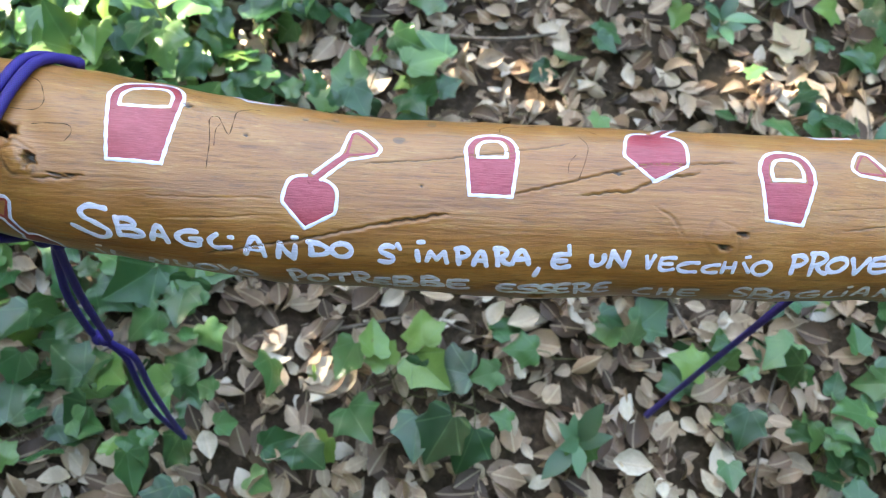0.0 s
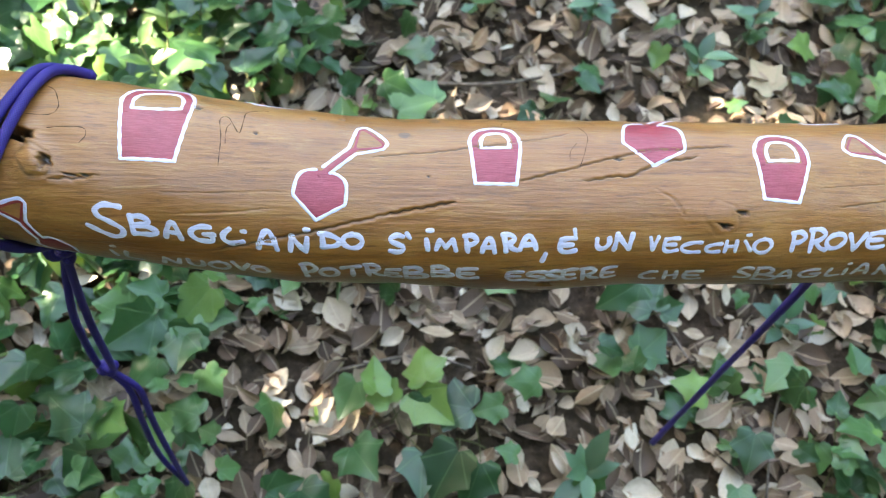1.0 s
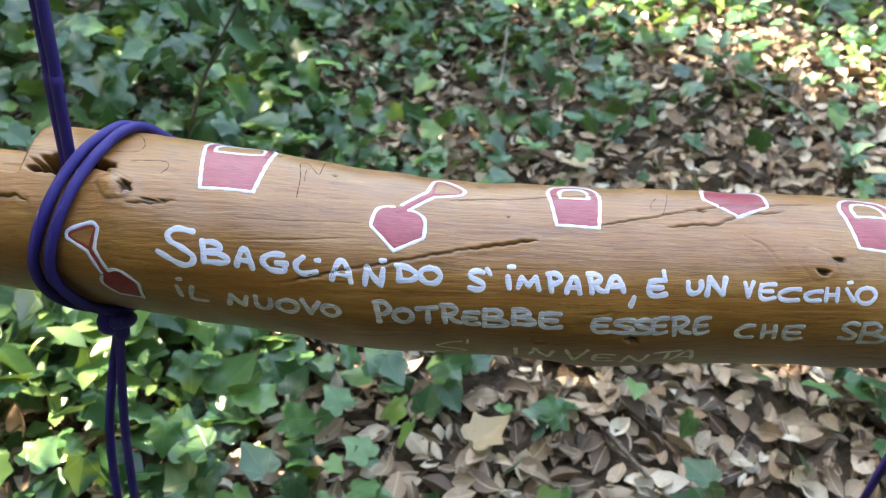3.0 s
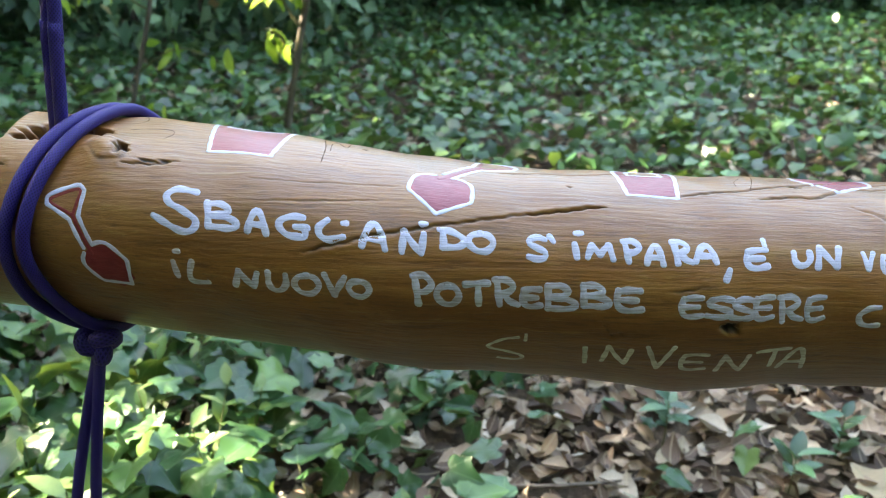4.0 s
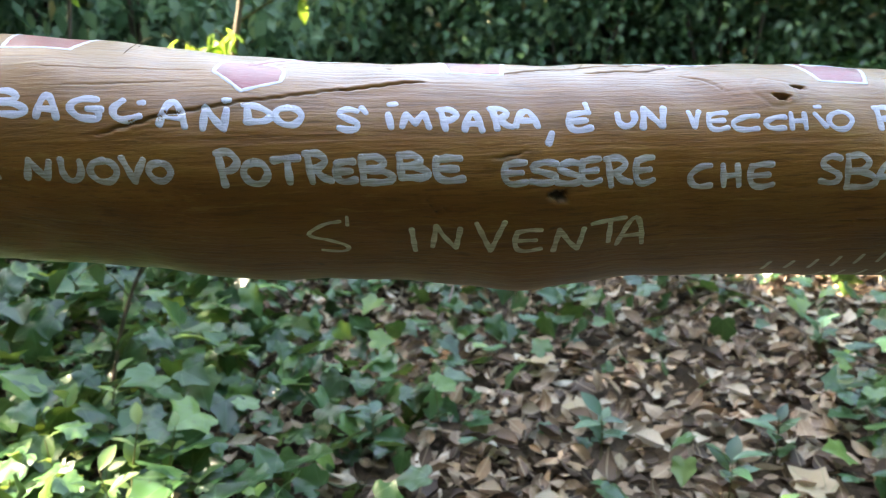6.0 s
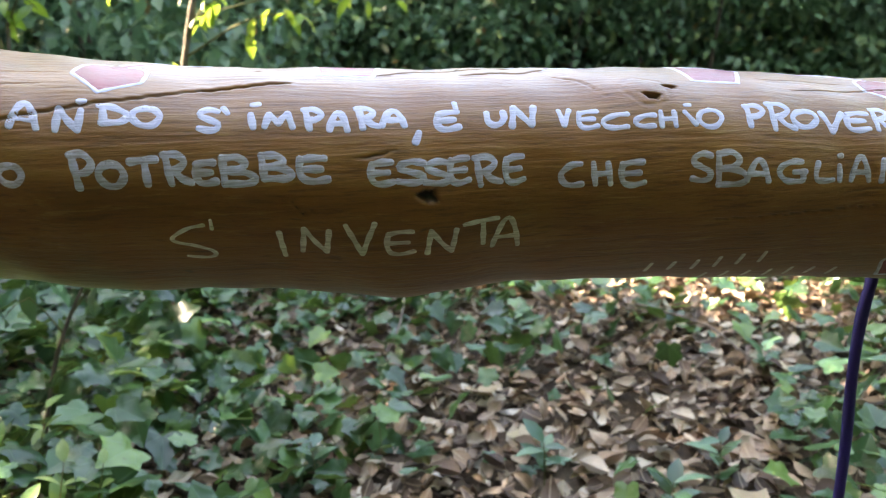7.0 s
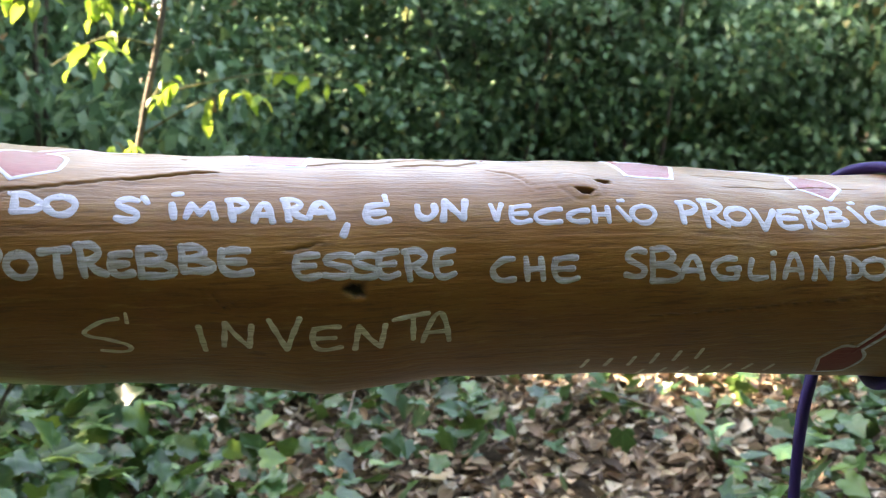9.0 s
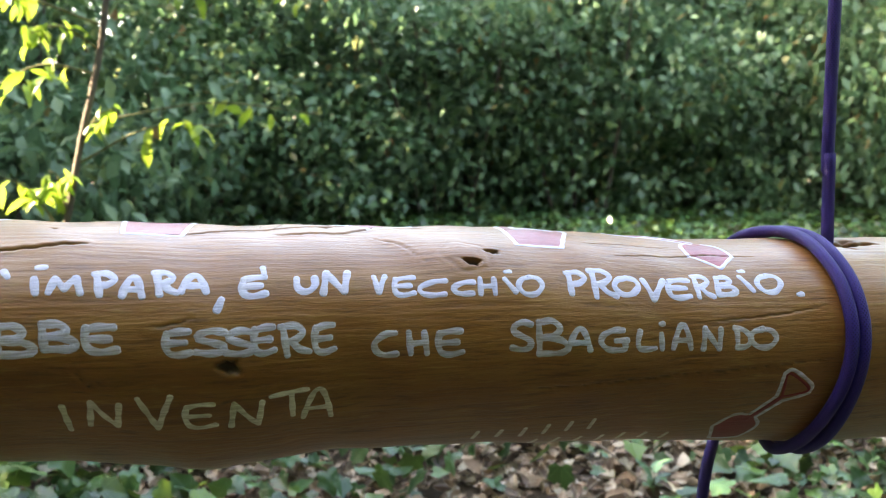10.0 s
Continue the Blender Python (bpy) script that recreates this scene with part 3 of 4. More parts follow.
def write(text, material, width, lean, *cells):
    """Hand-painted letters on the log, each in its cell: mm along from and to, degrees round of its foot and its head.

    lean: mm by which the heads stand further along than the feet."""
    label = {WHITE: "white painted lettering", WHITE_THIN: "thin grey-white painted lettering"}.get(material, "faint cream painted lettering")
    for c, (x0, x1, low, high) in zip(text, cells):
        if c == ".":
            x0, x1, low, high = x0 - 0.5, x1 + 0.5, low - 0.5, high + 0.5
        drawn = [[tuple(map(float, q.split(","))) for q in line.split()] for line in GLYPHS[c]]
        left, right = min(q[0] for line in drawn for q in line), max(q[0] for line in drawn for q in line)
        strokes = [[(x0 + (x1 - x0) * (gx - left) / (right - left) + lean * (gy - 0.5), (low + (high - low) * gy) * MM) for gx, gy in line] for line in drawn]
        v, f = ribbon(strokes, width * (0.85 if c in ".'" else 1.0), jitter=0.13)
        part("painted_letter", mesh("painted_letter", v, f, material), LOG, label)


write("sBAGl.", WHITE, 3.3, -0.3, (-167.2, -148.3, 20.2, 40.6), (-143.2, -129.9, 23.7, 35.4), (-125.4, -117.1, 24.2, 34.2), (-111.4, -99.0, 25.1, 35.0), (-93.9, -83.2, 26.1, 35.6), (-83.2, -82.4, 34.8, 35.6))
write("AN.DO", WHITE, 3.3, -0.1, (-75.2, -65.0, 25.6, 37.0), (-57.8, -48.1, 25.5, 35.8), (-48.8, -47.6, 40.2, 41.0), (-41.4, -30.2, 30.1, 38.7), (-28.6, -17.7, 30.2, 39.0))
write("S'", WHITE, 3.2, -0.2, (-2.4, 5.3, 28.4, 39.4), (7.4, 8.9, 37.6, 40.6))
write("I.MPARA,", WHITE, 3.2, 0.2, (18.2, 19.3, 30.3, 37.2), (19.4, 21.2, 42.6, 43.4), (23.9, 35.2, 30.8, 37.8), (39.5, 47.1, 30.5, 41.1), (50.2, 57.5, 30.5, 39.4), (61.6, 70.5, 31.5, 42.3), (71.9, 81.4, 32.9, 41.2), (85.4, 87.0, 24.7, 29.6))
write("E'UN", WHITE, 3.2, 0.8, (95.0, 104.4, 30.7, 40.0), (103.0, 104.2, 42.0, 45.4), (116.3, 124.0, 32.1, 38.7), (127.5, 137.1, 30.9, 41.3))
write("VECCHI.O", WHITE, 2.6, 1.2, (147.7, 152.4, 30.5, 39.1), (156.4, 165.0, 29.1, 38.2), (167.2, 178.0, 28.9, 36.0), (181.6, 190.0, 29.3, 35.2), (192.9, 200.0, 29.4, 37.0), (203.9, 209.1, 30.4, 36.9), (205.9, 206.9, 40.5, 41.3), (210.3, 221.0, 29.1, 38.2))
write("PROVERBI.O.", WHITE, 3.1, 2.6, (232.5, 241.5, 30.0, 42.3), (243.8, 256.8, 28.8, 44.0), (256.0, 268.0, 31.2, 40.8), (270.0, 280.4, 29.4, 40.6), (283.1, 294.6, 30.7, 41.5), (296.6, 307.0, 31.5, 45.0),
      (309.6, 319.2, 33.5, 44.7), (322.1, 328.9, 36.2, 45.0), (325.5, 326.4, 49.0, 49.6), (331.4, 344.3, 35.7, 46.5), (351.8, 352.6, 34.0, 34.6))
write("I.L", WHITE_THIN, 3.0, 1.0, (-159.7, -157.3, -3.7, 4.6), (-157.6, -157.0, 9.6, 10.4), (-152.1, -143.5, -5.8, 5.8))
write("NUOVO", WHITE_THIN, 3.1, 0.8, (-131.2, -122.0, -4.2, 4.3), (-117.1, -108.8, -4.1, 5.5), (-105.0, -94.2, -3.3, 6.8), (-92.0, -83.1, -1.9, 9.1), (-81.0, -71.9, 0.0, 8.5))
write("POTREBBE", WHITE_THIN, 3.3, 0.0, (-53.1, -44.6, 0.6, 15.8), (-42.3, -32.5, 2.2, 12.2), (-29.9, -19.9, 3.4, 15.0), (-17.2, -6.4, 3.9, 17.3), (-4.5, 3.4, 4.6, 14.0), (6.3, 18.9, 4.3, 16.4), (22.0, 34.0, 7.1, 17.8), (36.8, 48.3, 6.9, 17.3))
write("ESSERE", WHITE_THIN, 3.0, 0.3, (65.8, 75.3, 6.1, 15.9), (77.1, 88.1, 6.6, 16.0), (88.5, 98.5, 6.0, 15.9), (98.9, 107.1, 5.8, 17.0), (109.0, 120.8, 4.1, 17.0), (122.7, 130.9, 4.2, 16.4))
write("CHE", WHITE_THIN, 2.9, -0.1, (147.0, 155.8, 1.8, 12.2), (161.1, 168.7, 2.2, 12.2), (173.4, 183.9, 1.4, 12.5))
write("SBAGLI.ANDO", WHITE_THIN, 2.9, 0.0, (205.6, 213.9, 3.3, 16.2), (217.2, 230.4, 0.9, 16.8), (230.6, 241.0, 3.2, 13.0), (246.1, 258.8, 3.6, 13.6), (264.1, 273.0, 4.3, 13.0), (276.0, 276.5, 4.5, 12.1),
      (276.2, 276.8, 16.9, 17.4), (282.3, 291.1, 5.0, 16.6), (297.2, 306.2, 5.1, 15.6), (313.4, 321.9, 6.1, 16.1), (321.6, 335.1, 6.9, 16.1))
write("z'", FAINT, 2.0, 2.0, (-18.3, -0.9, -39.4, -17.8), (-2.4, -0.4, -20.2, -14.6))
write("INVENTA", FAINT, 2.6, 0.2, (26.1, 27.9, -37.2, -21.0), (35.5, 47.1, -33.5, -18.0), (54.1, 66.4, -32.9, -13.9), (71.5, 83.3, -33.7, -18.6), (89.3, 101.6, -33.4, -18.2), (105.1, 119.6, -29.7, -13.8), (118.3, 129.8, -32.4, -14.7))
# two short lines of writing under the log, as bars
for x0, x1, low, rise, count in ((196, 250, -64, 12, 6), (226, 292, -74, 8, 7)):
    for k in range(count):
        t = k / (count - 1)
        x, foot = x0 + (x1 - x0) * t, low + rise * t
        v, f = ribbon([[(x, foot * MM), (x + 1.2, (foot + 8.5) * MM)]], 2.2)
        part("painted_bar", mesh("painted_bar", v, f, FAINT), LOG, "faint cream painted bar")


def bucket(bl, br, rl, rr, high, hole=0.6):
    """A toy bucket: corners of the base and the rim, each (mm along, degrees round), and the handle's height in mm."""
    bl, br, rl, rr = (np.array((p[0], p[1] * MM)) for p in (bl, br, rl, rr))
    v, f = fill([bl, br, rr, rl])
    pail = part("painted_bucket", mesh("painted_bucket", v, f, RED), LOG, "crimson bucket with a white outline")
    mid, along = (rl + rr) / 2, rr - rl
    up = np.array((0.0, 1.0)) * high
    at = lambda a, h: tuple(mid + along * a + up * h)
    arch = [at(-0.44, 0), at(-0.43, 0.45), at(-0.30, 0.80), at(0, 0.92), at(0.30, 0.84), at(0.43, 0.5), at(0.44, 0)]
    v, f = ribbon([arch], np.linalg.norm(along) * 0.14, 0.0001)
    part("handle", mesh("handle", v, f, RED), pail)
    o = np.array((0.9, 0))
    dome = [tuple(rr + o), at(0.53, 0.45), at(0.36, 0.90), at(0, 1.04), at(-0.36, 0.88), at(-0.54, 0.45), tuple(rl - o)]
    d = np.array((0, 0.7))
    edges = [[tuple(bl - d - o * 0.4), tuple(br - d + o * 0.4)], [tuple(br - d + o * 0.4), tuple(rr + o)], dome, [tuple(rl - o), tuple(bl - d - o * 0.4)]]
    k = hole / 2
    inner = [at(-k, 0.06), at(-k, 0.40), at(-k * 0.65, 0.68), at(0, 0.76), at(k * 0.65, 0.70), at(k, 0.42), at(k, 0.08)]
    v, f = ribbon(edges + [inner, [inner[-1], inner[0]]], 2.3, 0.00014, jitter=0.15)
    part("outline", mesh("outline", v, f, WHITE), pail, "white painted outline")


def spade(tip, neck, grip, width, red=RED, edge=WHITE, blunt=0.0, wide=0.42):
    """A toy spade: the blade's tip, its neck and the end of the grip, each (mm along, degrees round)."""
    a, c, b = (np.array((p[0], p[1] * MM)) for p in (tip, neck, grip))
    d, e = c - a, b - c
    n, m = np.array((-d[1], d[0])) / np.linalg.norm(d), np.array((-e[1], e[0])) / np.linalg.norm(e)
    leaf_at = lambda s, w: tuple(a + d * s + n * w * width)
    rod_at = lambda s, w: tuple(c + e * s + m * w)
    shape = [(0, 0.03 + blunt), (0.34, 0.47), (0.40, 0.50), (0.70, 0.48), (0.87, 0.42), (0.97, 0.29), (1.02, 0.13)]
    leaf = [leaf_at(s, w) for s, w in shape] + [leaf_at(s, -w) for s, w in reversed(shape)]
    v, f = fill(leaf)
    tool = part("painted_spade", mesh("painted_spade", v, f, red), LOG, "crimson toy spade with a white outline")
    rod, big = max(0.7, width * 0.055), width * wide
    v, f = ribbon([[rod_at(-0.08, 0), rod_at(0.62, 0)]], rod * 2.2, 0.0001)
    ring = [rod_at(0.60, 0), rod_at(0.78, big * 0.45), rod_at(0.93, big * 0.8), rod_at(0.99, big * 0.55), rod_at(0.99, -big * 0.55), rod_at(0.93, -big * 0.8), rod_at(0.78, -big * 0.45), rod_at(0.60, 0)]
    rv, rf = ribbon([ring], 1.6, 0.0001)
    rf = [tuple(q + len(v) for q in face) for face in rf]
    v, f = v + rv, f + rf
    part("shaft", mesh("shaft", v, f, red), tool)
    k, q = 1.2 / width, rod + 1.4
    ring = [(s, w + k) for s, w in shape[1:]]
    rim = [[leaf_at(-0.05, 0), leaf_at(*ring[0])], [leaf_at(s, w) for s, w in ring], [leaf_at(-0.05, 0), leaf_at(ring[0][0], -ring[0][1])], [leaf_at(s, -w) for s, w in ring]]
    for g in (1, -1):
        rim += [[rod_at(0.05, g * q), rod_at(0.56, g * q)], [rod_at(0.56, g * q), rod_at(0.92, g * (big * 0.8 + 1.8))]]
    rim += [[rod_at(0.92, big * 0.8 + 1.8), rod_at(1.05, big * 0.6 + 1), rod_at(1.05, -big * 0.6 - 1), rod_at(0.92, -big * 0.8 - 1.8)]]
    v, f = ribbon(rim, 2.1, 0.00014, jitter=0.12)
    part("outline", mesh("outline", v, f, edge), tool, "white painted outline")


bucket((-147.5, 70.5), (-119.8, 73.9), (-150, 105.6), (-114.2, 112.5), 23, 0.74)
bucket((47.0, 75.8), (70.2, 76.2), (46.0, 100.6), (73.2, 101.6), 17, 0.60)
bucket((217.0, 65.4), (237.2, 62.6), (216.8, 91.6), (247.6, 92.0), 21.5, 0.62)
bucket((260, 137), (284, 139), (256, 166), (288, 168), 20)
spade((-42.7, 48.4), (-38.6, 79), (-10.5, 110.5), 26.5)
spade((152.9, 91.2), (158, 130), (188, 164), 35)
spade((316.4, 53), (317, 84), (279, 110), 21)
spade((-181.5, -12), (-197.5, 5.5), (-208.5, 32), 17, RED_DARK, WHITE, 0.25, 0.56)
spade((320.5, -65), (333, -41), (351.5, -11.5), 21, RED_DARK, WHITE_THIN, 0.1, 0.5)
spade((-80, 138), (-72, 170), (-60, 210), 34)


# ---- cords ----
CR = 0.0031


def round_log(pts, lift):
    """A cord laid round the log: (mm along, degrees round)."""
    p = smooth_path([(x, a * MM) for x, a in pts], 3.0)
    return surface_plain(p[:, 0] / 1000, p[:, 1] / MM, lift)


def surface_plain(x, phi, lift):
    yc, zc, r = (np.interp(x, AXIS[:, 0], AXIS[:, k]) for k in (1, 2, 3))
    a = np.radians(phi)
    rr = r + lift + 0.0006 + girth(phi) / 1000
    return np.stack([x, yc - rr * np.cos(a), zc + rr * np.sin(a)], -1)


def knot_path(c, size):
    out = []
    for k in range(40):
        a = k / 40 * 2 * math.pi
        out.append((c[0] + size * (math.sin(a) + 1.6 * math.sin(2 * a)) * 0.42, c[1] + size * math.sin(3 * a) * 0.5, c[2] + size * (math.cos(a) - 1.6 * math.cos(2 * a)) * 0.40))
    return np.array(out)


def hanging_cord(label, up, loops, knots, tails, tail_label):
    base = tagged(new("hanging_cord"), label, "cord")
    for path in up:
        part("upper_strand", tube("upper_strand", smooth_path(path, 0.01), CR * 1.03, CORD), base)
    for path in loops:
        part("loop", tube("loop", round_log(path, CR), CR, CORD, 12), base)
    for knot in knots:
        part("knot", tube("knot", knot_path(*knot), CR * 1.5, CORD, 10), base)
    for path in tails:
        tail = part("tail", tube("tail", smooth_path(path, 0.005), CR * 0.98, CORD), base, tail_label)
        end = np.array(path[-1])
        part("frayed_end", tube("frayed_end", [end + (0, 0, 0.004), end + (0.0005, 0, -0.003), end + (0.001, 0.001, -0.008)], CR * 0.8, FRAY, 8, CR * 0.5), tail, "frayed white cord end")


hanging_cord("purple braided cord looped round the log's sawn end and knotted beneath",
             [[(-0.2235, 0.237, 0.700), (-0.219, 0.238, 0.76), (-0.212, 0.239, 0.86), (-0.15, 0.24, 1.8), (-0.06, 0.245, 3.3)],
              [(-0.2280, 0.242, 0.700), (-0.2245, 0.243, 0.76), (-0.2165, 0.243, 0.86), (-0.153, 0.245, 1.8), (-0.063, 0.25, 3.3)]],
             [[(-180, 155), (-192, 134), (-199, 108), (-207, 78), (-216, 46), (-224, 21), (-228, 0), (-224, -26), (-216, -52), (-206, -80), (-200, -110), (-196, -150), (-186, -190), (-180, -210)],
              [(-187, 155), (-200, 134), (-206, 108), (-214, 84), (-224, 48), (-232, 23), (-237, 2), (-236, -33), (-225, -58), (-212, -80), (-206, -110), (-202, -150), (-192, -190), (-186, -210)]],
             [((-0.2125, 0.218, 0.6085), 0.0072), ((-0.2425, 0.2175, 0.408), 0.0045)],
             [[(-0.212, 0.216, 0.602), (-0.219, 0.215, 0.56), (-0.2275, 0.2145, 0.50), (-0.236, 0.2155, 0.42), (-0.239, 0.216, 0.40), (-0.226, 0.212, 0.37), (-0.231, 0.207, 0.30), (-0.237, 0.203, 0.20), (-0.247, 0.205, 0.075)],
              [(-0.214, 0.219, 0.602), (-0.226, 0.2185, 0.56), (-0.2395, 0.2175, 0.50), (-0.249, 0.2185, 0.42), (-0.246, 0.219, 0.40), (-0.236, 0.214, 0.365), (-0.243, 0.209, 0.29), (-0.251, 0.206, 0.19), (-0.249, 0.207, 0.068)]],
             "loose doubled purple tail")
hanging_cord("purple braided cord wound twice round the log with a hanging tail",
             [[(0.4035, 0.236, 0.655), (0.4025, 0.238, 0.72), (0.401, 0.24, 0.82), (0.39, 0.24, 1.8), (0.37, 0.245, 3.3)],
              [(0.4070, 0.241, 0.655), (0.4060, 0.243, 0.72), (0.4045, 0.244, 0.82), (0.393, 0.245, 1.8), (0.373, 0.25, 3.3)]],
             [[(362, 150), (369, 120), (375, 103), (378, 84), (374.5, 56), (373.3, 31), (373, 11), (371.5, -14), (368.5, -46), (366, -78), (376, -110), (374, -150), (372, -190), (372, -210)],
              [(369, 150), (376, 120), (382, 103), (385, 84), (381.5, 56), (380, 31), (379.7, 11), (379, -14), (379.5, -46), (380, -78), (383, -110), (381, -150), (379, -190), (379, -210)]],
             [((0.364, 0.2780, 0.5800), 0.008)],
             [[(0.365, 0.272, 0.574), (0.357, 0.263, 0.563), (0.349, 0.257, 0.545), (0.3445, 0.255, 0.51), (0.342, 0.252, 0.45), (0.331, 0.249, 0.30), (0.322, 0.245, 0.17), (0.318, 0.243, 0.060)],
              [(0.364, 0.276, 0.572), (0.358, 0.267, 0.559), (0.350, 0.261, 0.540), (0.346, 0.258, 0.50), (0.344, 0.256, 0.44), (0.335, 0.252, 0.30), (0.326, 0.248, 0.17), (0.319, 0.247, 0.052)]],
             "loose doubled purple tail")


# ---- ground ----
def lie(x, y):
    """The height of the ground."""
    return 0.010 * math.sin(2.1 * x + 0.7) * math.cos(1.7 * y) + 0.008 * noise.noise(Vector((x * 3, y * 3, 0.3)))


def build_ground():
    cx, cy, na = 0.2, 0.9, 120
    radii = [0.05 * 1.075 ** k for k in range(102)]
    verts, faces = [(cx, cy, lie(cx, cy))], []
    for r in radii:
        fade = max(0.0, 1 - r / 25)
        for j in range(na):
            a = 2 * math.pi * j / na
            x, y = cx + r * math.cos(a), cy + r * math.sin(a)
            verts.append((x, y, lie(x, y) * fade - 0.004))
    faces += [(0, 1 + j, 1 + (j + 1) % na) for j in range(na)]
    for k in range(len(radii) - 1):
        a = 1 + k * na
        faces += [(a + j, a + na + j, a + na + (j + 1) % na, a + (j + 1) % na) for j in range(na)]
    tagged(new("ground", mesh("ground", verts, faces, SOIL)), "dark woodland soil under fallen leaves and ivy", "ground", kind="structure")


build_ground()
RNG = np.random.default_rng(7)


def bare(x, y):
    """1 on the trodden strip of fallen leaves, 0 where ivy covers the ground."""
    mid = 0.19 + 0.53 * np.clip(y - 0.55, 0, 9)
    half = 0.36 + 0.04 * y
    d = np.abs(x - mid) / half
    wob = 0.22 * np.sin(5 * x + 3 * y) + 0.18 * np.sin(11 * y - 4 * x)
    return np.clip(2.1 - 1.7 * d - wob, 0, 1) * np.clip((2.7 - y) / 1.4, 0, 1)


def spread(n, x0, x1, y0, y1, clear=False):
    """Random places in a box; clear leaves out the patch round the log, which has leaves of its own, and most of the
    unseen soil in front of it, bared to weaken bounce light.
    """
    p = np.stack([RNG.uniform(x0, x1, n), RNG.uniform(y0, y1, n)], 1)
    if clear:
        ragged = 0.12 * np.sin(9 * p[:, 0]) + 0.12 * np.sin(8 * p[:, 1])
        # few leaves stay on the unseen front soil, to keep the log's underside dim
        unseen_front = (p[:, 1] < ragged) & (RNG.uniform(0, 1, len(p)) < 0.12 + np.clip(-0.7 - p[:, 1], 0, 1))
        p = p[(np.abs(p[:, 0] - 0.3) > 1.5 + ragged) | unseen_front]
    return p


def heights(p):
    return np.array([lie(float(x), float(y)) for x, y in p])


# fallen leaves, in layers
LEAVES = [blade_template(0.58, 0.35, 0.35), blade_template(0.46, -0.75, -0.35, 0.6), blade_template(0.68, 1.1, 0.7), blade_template(0.52, 0.2, 1.1, 1.6), blade_template(0.62, -0.2, 0.15, -1.2), blade_template(0.40, 1.4, -0.6, 1.0)]


def litter(name, n, box, low, high, fine, size0, size1, label):
    for k in range(len(LEAVES)):
        p = spread(n // len(LEAVES), *box, clear=name.startswith("outer"))
        m = len(p)
        w = np.column_stack([p, heights(p) + RNG.uniform(low, high, m)])
        template = LEAVES[k] if fine else blade_template(0.48, 0.3 * (-1) ** k, 0.3, 0.3 * k, False)
        me = scatter(name, template, w, RNG.uniform(0, 6.3, m), RNG.normal(0, 0.36, m), RNG.normal(0, 0.42, m), RNG.uniform(size0, size1, m) * np.where(RNG.uniform(0, 1, m) < 0.2, 0.6, 1.0), LITTER)
        tagged(new(name, me), label, "leaf litter", kind="stuff")


litter("leaf_litter", 19000, (-1.3, 1.9, 0.0, 2.2), -0.003, 0.026, True, 0.024, 0.052, "carpet of dry tan and brown fallen oak leaves")
litter("outer_leaf_litter", 15000, (-8, 9, -6.0, 2.3), -0.012, 0.006, False, 0.06, 0.10, "dry brown fallen leaves round the clearing")
litter("far_leaf_litter", 26000, (-5, 7, 2.1, 8.5), -0.002, 0.02, False, 0.04, 0.075, "thin layer of dry brown fallen leaves")

# the leaves that lie on top by the log, one by one
near = tagged(new("fallen_leaves"), "loose pale oak leaves lying on the litter below the log", "fallen leaves")
shared = [mesh("leaf", v, f, LITTER, True, uv) for v, f, uv in LEAVES]
for k in range(230):
    x, y = RNG.uniform(-0.5, 0.85), RNG.uniform(0.12, 1.1)
    leaf = part("leaf", shared[k % len(shared)], near)
    leaf.matrix_world = pose(x, y, lie(x, y) + RNG.uniform(0.016, 0.026), RNG.normal(0, 10), RNG.normal(0, 12), RNG.uniform(0, 360)) @ Matrix.Scale(RNG.uniform(0.036, 0.062), 4)

TAN = mat_leaf("tan_dead_leaf", [(0.0, (0.36, 0.25, 0.14)), (1.0, (0.48, 0.37, 0.24))], 0.6, 0.1, True, (0.12, 0.06, 0.03))

# a few large lobed brown leaves
LOBED = ivy_template(0.25, -0.3, 1.3)
lobed_mesh = mesh("dead_leaf", LOBED[0], LOBED[1], TAN, True, LOBED[2])
for x, y, s, yaw in ((0.62, 0.83, 0.065, 30), (0.29, 1.36, 0.07, 200), (0.36, 1.12, 0.06, 90), (0.05, 0.60, 0.065, 300), (0.93, 1.35, 0.07, 140)):
    ob = tagged(new("dead_lobed_leaf", lobed_mesh), "large dry tan lobed leaf on the litter", "dead leaf", "large dead leaves")
    ob.matrix_world = pose(x, y, lie(x, y) + 0.028, 8, -6, yaw) @ Matrix.Scale(s, 4)


# ---- ivy ----
IVYS = [ivy_template(0.10, 0.30, 1.0, 0.10), ivy_template(0.24, 0.15, 0.8, 0.05), ivy_template(-0.06, 0.45, 1.15, 0.15), ivy_template(0.16, -0.15, 0.5, 0.08)]


FAR_IVY = ([(0, 0.04, 0), (0.40, -0.02, 0.02), (0.50, 0.42, -0.04), (0, 1, -0.12), (-0.50, 0.42, -0.04), (-0.40, -0.02, 0.02), (0, 0.4, 0.05)],
           [(6, k, (k + 1) % 6) for k in range(6)], [(0.5, 0.04), (0.9, 0), (1, 0.42), (0.5, 1), (0, 0.42), (0.1, 0), (0.5, 0.4)])


